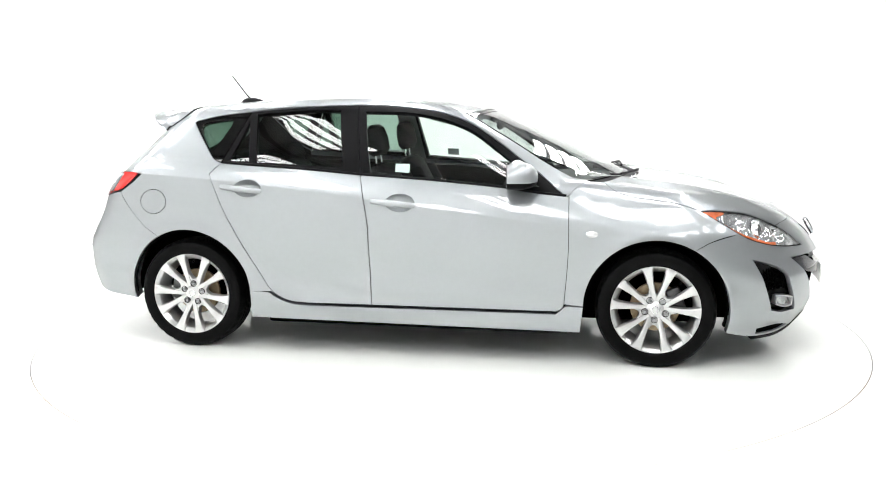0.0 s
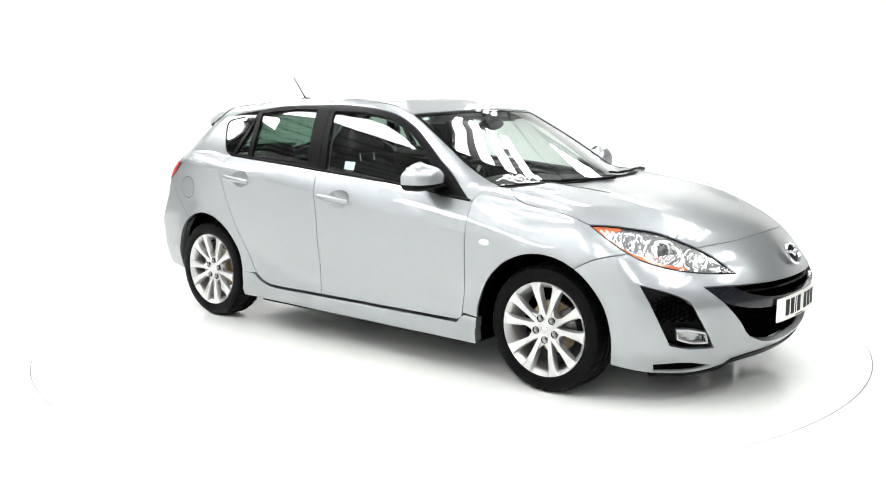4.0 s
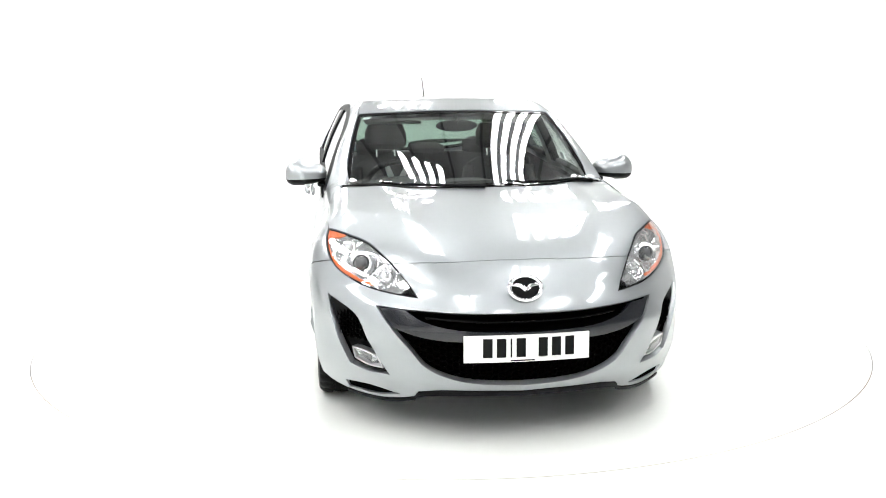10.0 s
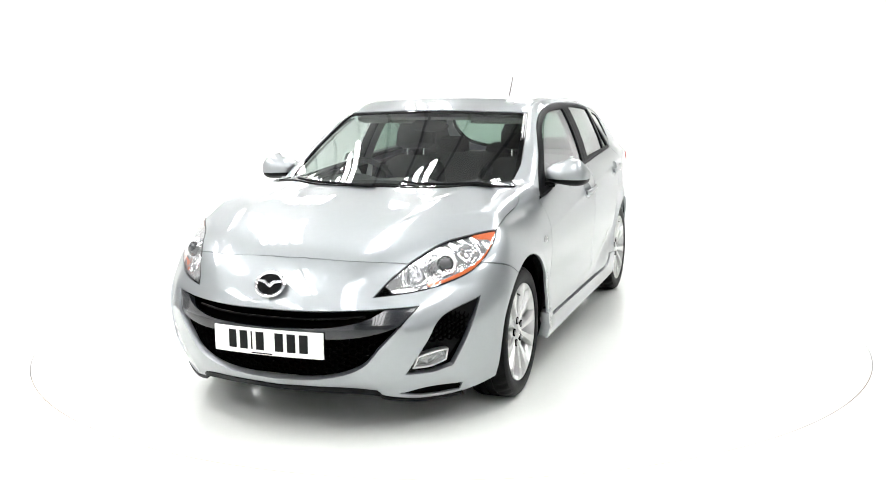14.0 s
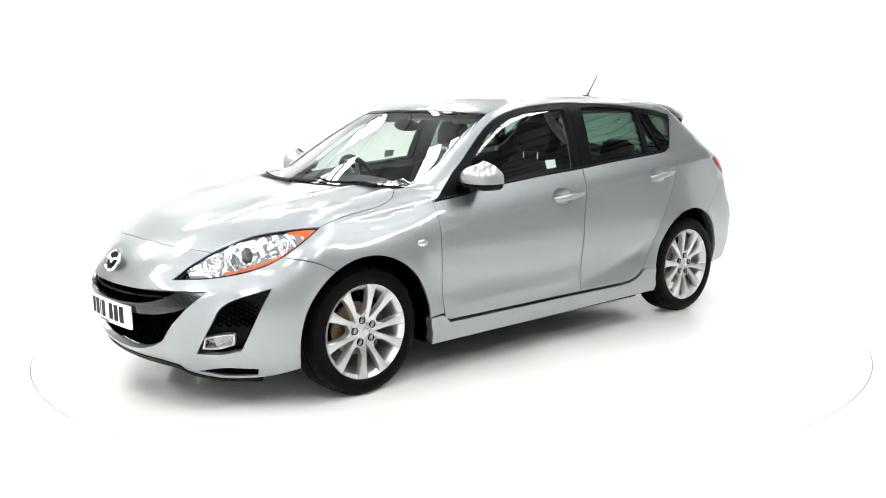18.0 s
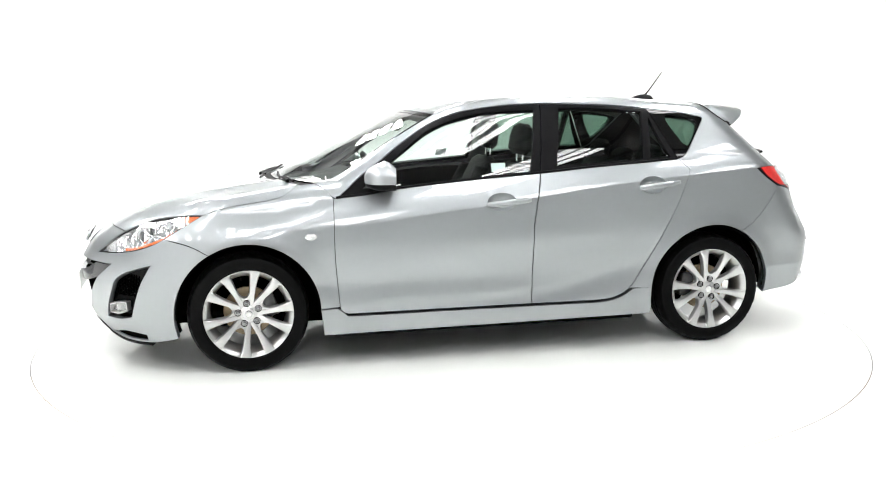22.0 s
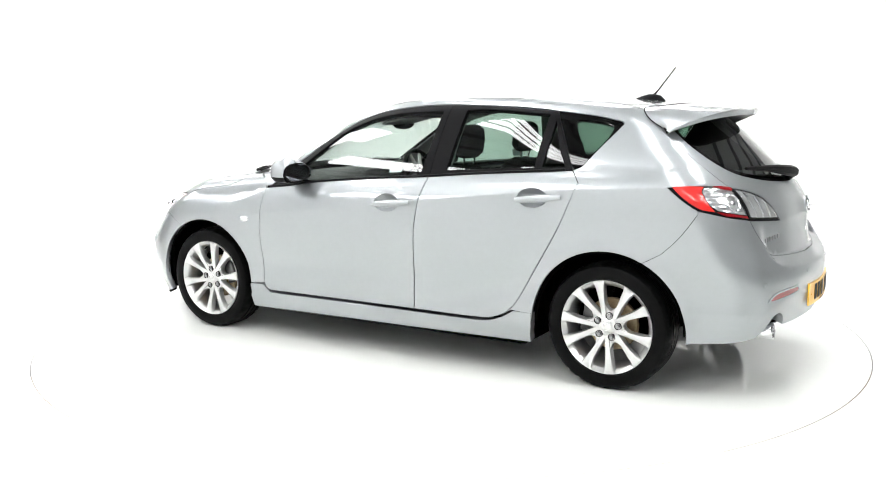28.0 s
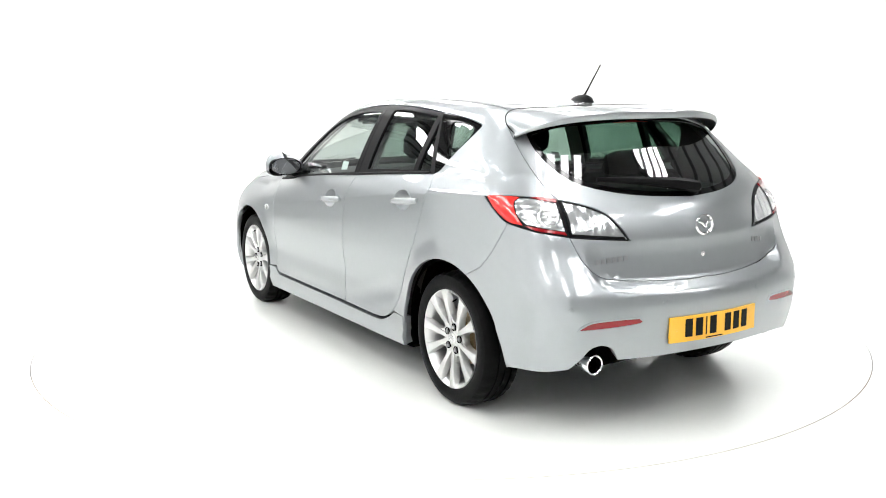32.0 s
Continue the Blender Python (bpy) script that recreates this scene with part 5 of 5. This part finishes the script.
def build_wheel(x, y, nut):
    s = 1 if y > 0 else -1
    root = new("wheel")
    root.parent = car
    root.matrix_basis = pose(x, y, HUB_Z, -90 * s, 0, 0)
    root["label"] = "alloy wheel with five pairs of spokes"
    # tyre with grooves and shoulder blocks
    prof = [(0.226, -0.185), (0.245, -0.198), (0.28, -0.204), (0.300, -0.200), (0.311, -0.190), (0.3165, -0.172)]
    for z0 in (-0.150, -0.112, -0.074):
        prof += [(0.318, z0 - 0.012), (0.318, z0 - 0.005), (0.312, z0 - 0.004), (0.312, z0 + 0.004), (0.318, z0 + 0.005), (0.318, z0 + 0.012)]
    prof += [(0.3165, -0.042), (0.311, -0.022), (0.300, -0.009), (0.285, -0.003), (0.262, -0.001), (0.243, -0.005), (0.2345, -0.012), (0.2335, -0.022)]
    bm = bmesh.new()
    n = 150
    rings = []
    for r, h in prof:
        ring = []
        for i in range(n):
            a = 2 * math.pi * i / n
            sipe = 0.007 if (i + int(abs(h + 0.104) * 60)) % 5 == 0 and 0.305 < r and (h < -0.155 or h > -0.058) else 0.0
            ring.append(bm.verts.new(((r - sipe) * math.cos(a), (r - sipe) * math.sin(a), h)))
        rings.append(ring)
    for a, b in zip(rings, rings[1:]):
        for i in range(n):
            bm.faces.new((a[i], a[(i + 1) % n], b[(i + 1) % n], b[i]))
    part("tyre", bm, RUBBER, root, "black road tyre", sharp=25)
    part("rim", lathe([(0.2335, -0.022), (0.2355, -0.012), (0.234, -0.008), (0.231, -0.009), (0.226, -0.016), (0.217, -0.022), (0.210, -0.036), (0.200, -0.06), (0.198, -0.15), (0.222, -0.185), (0.23, -0.185), (0.2335, -0.022)], 96), ALLOY, root, "silver alloy rim")
    # local angle: seen from outside, upright is the car's up

    def turn(deg):
        """An angle anticlockwise from the view's right, seen from outside."""
        v = Vector((math.cos(radians(deg)), 0, math.sin(radians(deg))))
        world_dir = Vector((-v.x, 0, v.z)) if s > 0 else Vector((v.x, 0, v.z))
        loc = root.matrix_basis.to_3x3().inverted() @ world_dir
        return math.atan2(loc.y, loc.x)
    for k in range(5):
        centre = nut + 36 + 72 * k
        for d in (-15.5, 15.5):
            bm = bmesh.new()
            rows = []
            for r, off, w, h, th in ((0.034, 0.42, 0.012, -0.034, 0.03), (0.060, 0.64, 0.0135, -0.029, 0.034), (0.085, 0.82, 0.0128, -0.023, 0.036), (0.110, 0.92, 0.0132, -0.018, 0.036), (0.140, 0.99, 0.0150, -0.013, 0.034), (0.170, 1.02, 0.0178, -0.009, 0.032),
                                     (0.194, 1.03, 0.0206, -0.0065, 0.030), (0.210, 1.03, 0.0232, -0.0055, 0.026), (0.221, 1.03, 0.0265, -0.0055, 0.022), (0.230, 1.03, 0.033, -0.0065, 0.016)):
                a = turn(centre + d * off)
                e, t = Vector((math.cos(a), math.sin(a), 0)), Vector((-math.sin(a), math.cos(a), 0))
                c = e * r
                rows.append([bm.verts.new(c + t * u * w + Vector((0, 0, h - q * th))) for u, q in ((-1.22, 1), (-1.0, 0.16), (-0.88, 0.04), (-0.5, 0.0), (0.5, 0.0), (0.88, 0.04), (1.0, 0.16), (1.22, 1))])
            for p, q in zip(rows, rows[1:]):
                for i in range(7):
                    bm.faces.new((p[i], p[i + 1], q[i + 1], q[i]))
                bm.faces.new((p[7], p[0], q[0], q[7]))
            bm.faces.new(rows[0])
            bm.faces.new(rows[-1][::-1])
            part("spoke", bm, ALLOY, root, sharp=48)
        # cast web round the nut, with a hollow outer edge that runs into both spokes
        bm, rows = bmesh.new(), []
        for i in range(15):
            u = i / 7 - 1
            a = turn(nut + 72 * k + 18.5 * u)
            e = Vector((math.cos(a), math.sin(a), 0))
            edge = 0.083 + 0.050 * abs(u) ** 2.4
            top = [(0.034 + (edge - 0.034) * q / 4) for q in range(5)]
            ring = [bm.verts.new(e * r + Vector((0, 0, -0.0375 + 0.155 * (r - 0.034)))) for r in top]
            ring.append(bm.verts.new(e * (edge + 0.003) + Vector((0, 0, -0.0405 + 0.155 * (edge - 0.034)))))
            ring.append(bm.verts.new(e * (edge + 0.006) + Vector((0, 0, -0.060))))
            rows.append(ring)
        for p, q in zip(rows, rows[1:]):
            for i in range(6):
                bm.faces.new((p[i], p[i + 1], q[i + 1], q[i]))
        bmesh.ops.recalc_face_normals(bm, faces=bm.faces)
        part("spoke_web", bm, ALLOY, root, sharp=48)
        a = turn(nut + 72 * k)
        m = Matrix.Translation((0.0565 * math.cos(a), 0.0565 * math.sin(a), -0.031))
        # pocket in near-black: the shade of the hollow is its colour
        part("nut_pocket", lathe([(0.0178, -0.01), (0.0178, 0.005), (0.0160, 0.0055), (0.0152, -0.006), (0, -0.006)], 20, m=m), DARK, root, "recess of a wheel nut, shade put into its colour")
        part("wheel_nut", lathe([(0.0115, -0.006), (0.0115, 0.006), (0.0085, 0.009), (0, 0.009)], 6, m=m), NUT_M, root, "steel wheel nut")
    part("hub", lathe([(0.078, -0.075), (0.078, -0.048), (0.070, -0.038), (0.040, -0.030), (0.034, -0.026), (0.0315, -0.026)], 40), ALLOY, root)
    part("centre_cap", lathe([(0.031, -0.03), (0.031, -0.025), (0.027, -0.022), (0, -0.020)], 32), ALLOY, root, "silver centre cap")
    part("cap_badge", lathe([(0.019, -0.0225), (0.0195, -0.0195), (0.016, -0.019), (0.015, -0.0212)], 28), CHROME, root)
    part("brake_disc", lathe([(0.05, -0.10), (0.128, -0.10), (0.132, -0.104), (0.132, -0.122), (0.05, -0.124)], 56), STEEL, root, "worn steel brake disc")
    part("disc_bell", lathe([(0.0, -0.07), (0.068, -0.072), (0.072, -0.10)], 40), STEEL, root)
    a = turn(20 if x > 0 else 170)
    part("brake_caliper", box(0.075, 0.14, 0.06, 0.012, (0.115 * math.cos(a), 0.115 * math.sin(a), -0.10), turn=Matrix.Rotation(a, 4, "Z")), STEEL_DARK, root, "dark brake caliper")
    part("valve", tube([(0.199 * math.cos(turn(nut)), 0.199 * math.sin(turn(nut)), -0.03), (0.188 * math.cos(turn(nut)), 0.188 * math.sin(turn(nut)), -0.008)], 0.004, 8), RUBBER, root)
    return root


def build_arch(x, s):
    """Black liner over a wheel."""
    bm = bmesh.new()
    r, rows = 0.405, []
    for k in range(25):
        a = radians(-2 + 184 * k / 24)
        cx, cz = x + r * math.cos(a), HUB_Z + r * math.sin(a)
        ex, ez = x + (ARCH - 0.012) * math.cos(a), HUB_Z + (ARCH - 0.012) * math.sin(a)
        y = min(0.84, abs(side_y(s, x + (ARCH + 0.012) * math.cos(a), HUB_Z + (ARCH + 0.012) * math.sin(a))[0].y) - 0.012)
        y = min(y, abs(side_y(s, ex, ez)[0].y) - 0.012)
        rows.append([bm.verts.new((ex, s * y, ez)), bm.verts.new((cx, s * (y - 0.02), cz)), bm.verts.new((cx, s * 0.60, cz)), bm.verts.new((x, s * 0.58, HUB_Z))])
    for p, q in zip(rows, rows[1:]):
        for i in range(3):
            bm.faces.new((p[i], p[i + 1], q[i + 1], q[i]) if i < 2 else (p[2], p[3], q[3], q[2]))
    bmesh.ops.remove_doubles(bm, verts=bm.verts, dist=1e-4)
    # the liner's colour holds the deep shade of the wheel opening
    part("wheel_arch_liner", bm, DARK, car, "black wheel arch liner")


build_bonnet()
for s in SIDES:
    build_wing(s)
    build_doors(s)
    build_side_panel(s)
    build_sill(s)
    build_headlamp(s)
    build_tail_lamp(s)
    build_mirror(s)
    for x in (WHEEL_F, WHEEL_R):
        build_arch(x, s)
build_wheel(WHEEL_F, 0.848, 100)
build_wheel(WHEEL_R, 0.846, 80)
build_wheel(WHEEL_F, -0.848, 50)
build_wheel(WHEEL_R, -0.846, 84)
build_roof()
build_front()
build_rear()


# ---- under the body and in the cabin ----
def build_floor():
    bm = box(3.1, 1.1, 0.10, 0.03, (0.0, 0, 0.27))
    box(1.74, 1.58, 0.16, 0.02, (0.0, 0, 0.235), bm=bm)
    box(0.44, 0.8, 0.12, 0.03, (1.72, 0, 0.24), bm=bm)
    box(2.9, 0.9, 0.10, 0.03, (0.1, 0, 0.21), bm=bm)
    box(0.45, 1.1, 0.12, 0.03, (-1.80, 0, 0.36), bm=bm)
    # near-black colour carries the shade under the sills; blocks sit low for it
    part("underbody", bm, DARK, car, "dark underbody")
    bm = box(0.8, 1.1, 0.25, 0.04, (-1.55, 0, 0.72))
    part("boot_floor", bm, TRIMIN, car)
    part("parcel_shelf", box(0.52, 1.08, 0.025, 0.01, (-1.52, 0, 0.985)), TRIMIN, car, "dark parcel shelf")
    bm = box(0.04, 1.36, 0.55, 0.01, (1.10, 0, 0.66))
    part("bulkhead", bm, DARK, car)
    part("engine_cover", box(0.7, 1.1, 0.3, 0.08, (1.5, 0, 0.55)), DARK, car)


def loft(rows, closed=True):
    bm = bmesh.new()
    grid = [[bm.verts.new(v) for v in r] for r in rows]
    for a, b in zip(grid, grid[1:]):
        for i in range(len(a) if closed else len(a) - 1):
            j = (i + 1) % len(a)
            bm.faces.new((a[i], a[j], b[j], b[i]))
    bm.faces.new(grid[0])
    bm.faces.new(grid[-1][::-1])
    return bm


def cushion(stations, n=20, power=2.6):
    """A padded block: stations of centre, half width, half depth, lean of the section in degrees."""
    rows = []
    for (x, y, z), w, d, lean in stations:
        row = []
        for k in range(n):
            a = 2 * math.pi * k / n
            cy = math.copysign(abs(math.cos(a)) ** (2 / power), math.cos(a)) * w
            cx = math.copysign(abs(math.sin(a)) ** (2 / power), math.sin(a)) * d
            row.append((x + cx * math.cos(radians(lean)), y + cy, z + cx * math.sin(radians(lean))))
        rows.append(row)
    return loft(rows)


def build_seat(y):
    root = new("front_seat")
    root.parent = car
    root["label"] = "black cloth front seat with headrest"
    root.matrix_basis = pose(0.055, 0, 0)
    part("seat_cushion", cushion([((0.30, y, 0.54), 0.20, 0.055, 90), ((0.22, y, 0.55), 0.25, 0.075, 88), ((0.0, y, 0.53), 0.26, 0.08, 85), ((-0.18, y, 0.50), 0.25, 0.075, 80)]), CLOTH, root)
    part("backrest", cushion([((-0.16, y, 0.50), 0.22, 0.05, 15), ((-0.20, y, 0.60), 0.255, 0.085, 15), ((-0.28, y, 0.86), 0.25, 0.085, 15), ((-0.33, y, 1.00), 0.20, 0.07, 15), ((-0.343, y, 1.04), 0.13, 0.04, 15)]), CLOTH, root)
    for e in SIDES:
        part("bolster", cushion([((-0.13, y + 0.21 * e, 0.58), 0.04, 0.06, 15), ((-0.18, y + 0.225 * e, 0.75), 0.05, 0.08, 15), ((-0.265, y + 0.20 * e, 0.98), 0.035, 0.05, 15)], 14), CLOTH, root)
        part("headrest_post", tube([(-0.355, y + 0.06 * e, 1.05), (-0.362, y + 0.06 * e, 1.13)], 0.006, 8), CHROME, root, "thin chrome headrest post")
    part("headrest", cushion([((-0.350, y, 1.095), 0.10, 0.03, 12), ((-0.352, y, 1.125), 0.135, 0.052, 12), ((-0.365, y, 1.20), 0.138, 0.052, 12), ((-0.375, y, 1.255), 0.115, 0.042, 12), ((-0.378, y, 1.275), 0.07, 0.02, 12)]), CLOTH, root)


def build_bench():
    root = new("rear_bench")
    root.parent = car
    root["label"] = "black cloth rear bench with headrests"
    part("seat_cushion", cushion([((-0.45, 0, 0.52), 0.60, 0.05, 90), ((-0.55, 0, 0.55), 0.63, 0.09, 90), ((-0.95, 0, 0.54), 0.63, 0.09, 85)]), CLOTH, root)
    part("backrest", cushion([((-0.95, 0, 0.55), 0.62, 0.08, 20), ((-1.02, 0, 0.75), 0.64, 0.09, 20), ((-1.10, 0, 0.97), 0.60, 0.07, 20), ((-1.115, 0, 1.02), 0.52, 0.03, 20)], 24, 3.5), CLOTH, root)
    for y in (-0.40, 0.0, 0.40):
        h = 0.10 if y else 0.06
        part("headrest", cushion([((-1.10, y, 1.01), 0.11, 0.025, 20), ((-1.105, y, 1.04), 0.135, 0.045, 20), ((-1.125, y, 1.01 + h), 0.13, 0.042, 20), ((-1.135, y, 1.035 + h), 0.08, 0.02, 20)]), CLOTH, root)


def build_dash():
    rows = []
    for k in range(21):
        y = -0.70 + 1.40 * k / 20
        hood = 0.045 * math.exp(-((y + 0.37) / 0.17) ** 4)
        mid = 0.025 * math.exp(-(y / 0.16) ** 4)
        fall = 0.05 * abs(y / 0.7) ** 4
        z = 0.955 - fall
        rows.append([(1.08 - 0.22 * (y / 0.7) ** 2, y, z), (0.85, y, z + 0.012), (0.70, y, z + 0.008 + hood + mid), (0.62 - hood * 0.6, y, z - 0.01 + hood * 0.9 + mid), (0.585, y, z - 0.06), (0.60, y, 0.76), (0.68, y, 0.62), (1.05, y, 0.60)])
    d = part("dashboard", loft(rows), DASH_M, car, "dark dashboard with a hooded instrument binnacle", sharp=50)
    for y in (-0.63, -0.09, 0.09, 0.63):
        part("air_vent", lathe([(0.042, -0.01), (0.045, 0.008), (0.036, 0.012), (0.033, 0.0), (0, 0.0)], 24, m=pose(0.592, y, 0.875, 0, -75, 0)), SATIN, d)
    part("centre_console", box(0.55, 0.2, 0.34, 0.05, (0.42, 0, 0.55)), TRIMIN, car)
    part("gear_lever", tube([(0.32, 0, 0.70), (0.30, 0, 0.80), (0.29, 0, 0.84)], [0.012, 0.012, 0.024], 12), BLACK, car)
    root = new("steering_wheel")
    root.parent = car
    root["label"] = "black leather steering wheel"
    root.matrix_basis = pose(0.475, -0.37, 0.905, 0, -66, 0)
    pts = [(0.183 * math.cos(2 * math.pi * k / 40), 0.183 * math.sin(2 * math.pi * k / 40), 0) for k in range(41)]
    part("wheel_rim", tube(pts, 0.0165, 12), BLACK, root)
    part("wheel_boss", lathe([(0.075, -0.05), (0.075, -0.01), (0.06, 0.012), (0, 0.018)], 28), BLACK, root)
    for a in (0, 180, 250, 290):
        part("wheel_spoke", tube([(0.06 * math.cos(radians(a + 90)), 0.06 * math.sin(radians(a + 90)), -0.008), (0.178 * math.cos(radians(a + 90)), 0.178 * math.sin(radians(a + 90)), 0)], [0.02, 0.013], 10, flat=0.5), ALLOY, root)
    part("steering_column", tube([(0.50, -0.37, 0.895), (0.64, -0.37, 0.83)], [0.045, 0.06], 14), BLACK, car)
    bm = bmesh.new()
    bmesh.ops.create_uvsphere(bm, u_segments=24, v_segments=12, radius=1, matrix=pose(0.385, 0, 1.268, 0, 12, 0) @ Matrix.Diagonal((0.022, 0.125, 0.036, 1)))
    tube([(0.40, 0, 1.27), (0.405, 0, 1.29), (0.37, 0, 1.315)], 0.009, 8, bm=bm)
    part("cabin_mirror", bm, BLACK, car, "black interior mirror")
    for y in (-0.36, 0.36):
        part("sun_visor", box(0.15, 0.34, 0.016, 0.007, (0.12, y, 1.30), turn=pose(0, 0, 0, 0, 14, 0)), LINING, car)


def build_wipers():
    for y0, y1, x0 in ((0.02, -0.50, 0.02), (0.62, 0.14, 0.0)):
        pts, blade = [], []
        for k in range(13):
            u = k / 12
            y = y0 + (y1 - y0) * u
            x = 1.17 - 0.30 * y * y - 0.045 * u + x0
            p, n = TOP.project([(x, y)])
            blade.append(Vector(p[0]) + Vector((0, 0, 0.006)))
            p, n = TOP.project([(x + 0.03 * (1 - u), y)])
            pts.append(Vector(p[0]) + Vector((0, 0, 0.012)))
        w = part("wiper", tube(pts[:10], [0.010] * 3 + [0.006] * 7, 8), BLACK, car, "black windscreen wiper")
        part("wiper_blade", tube(blade, 0.006, 8), BLACK, w)


def build_aerial():
    p, n = TOP.project([(-1.26, 0)])
    rows = []
    for x, w, h in ((-1.16, 0.006, 0.004), (-1.19, 0.022, 0.018), (-1.23, 0.030, 0.032), (-1.27, 0.031, 0.036), (-1.30, 0.028, 0.030), (-1.325, 0.012, 0.008)):
        z = TOP.project([(x, 0)])[0][0][2] - 0.002
        rows.append([(x, -w, z), (x, -w * 0.8, z + h * 0.55), (x, -w * 0.35, z + h * 0.95), (x, 0, z + h), (x, w * 0.35, z + h * 0.95), (x, w * 0.8, z + h * 0.55), (x, w, z)])
    base = part("aerial", loft(rows), SATIN, car, "black roof aerial", sharp=60)
    z = TOP.project([(-1.262, 0)])[0][0][2]
    part("aerial_mast", tube([(-1.262, 0, z + 0.030), (-1.285, 0, z + 0.055), (-1.376, -0.003, 1.583)], [0.006, 0.0042, 0.0032], 8), BLACK, base)


build_floor()
for y in (-0.37, 0.37):
    build_seat(y)
build_bench()
build_dash()
build_wipers()
build_aerial()


def motions():
    rows = []
    for t, deg in TURN:
        m = pose(0, 0, 0, 0, 0, deg)
        rows.append((t, m @ pose(CAR_X, CAR_Y, 0)))
    walk(car, rows)
    walk(turntable, [(t, pose(0, 0, 0, 0, 0, deg)) for t, deg in TURN])


motions()
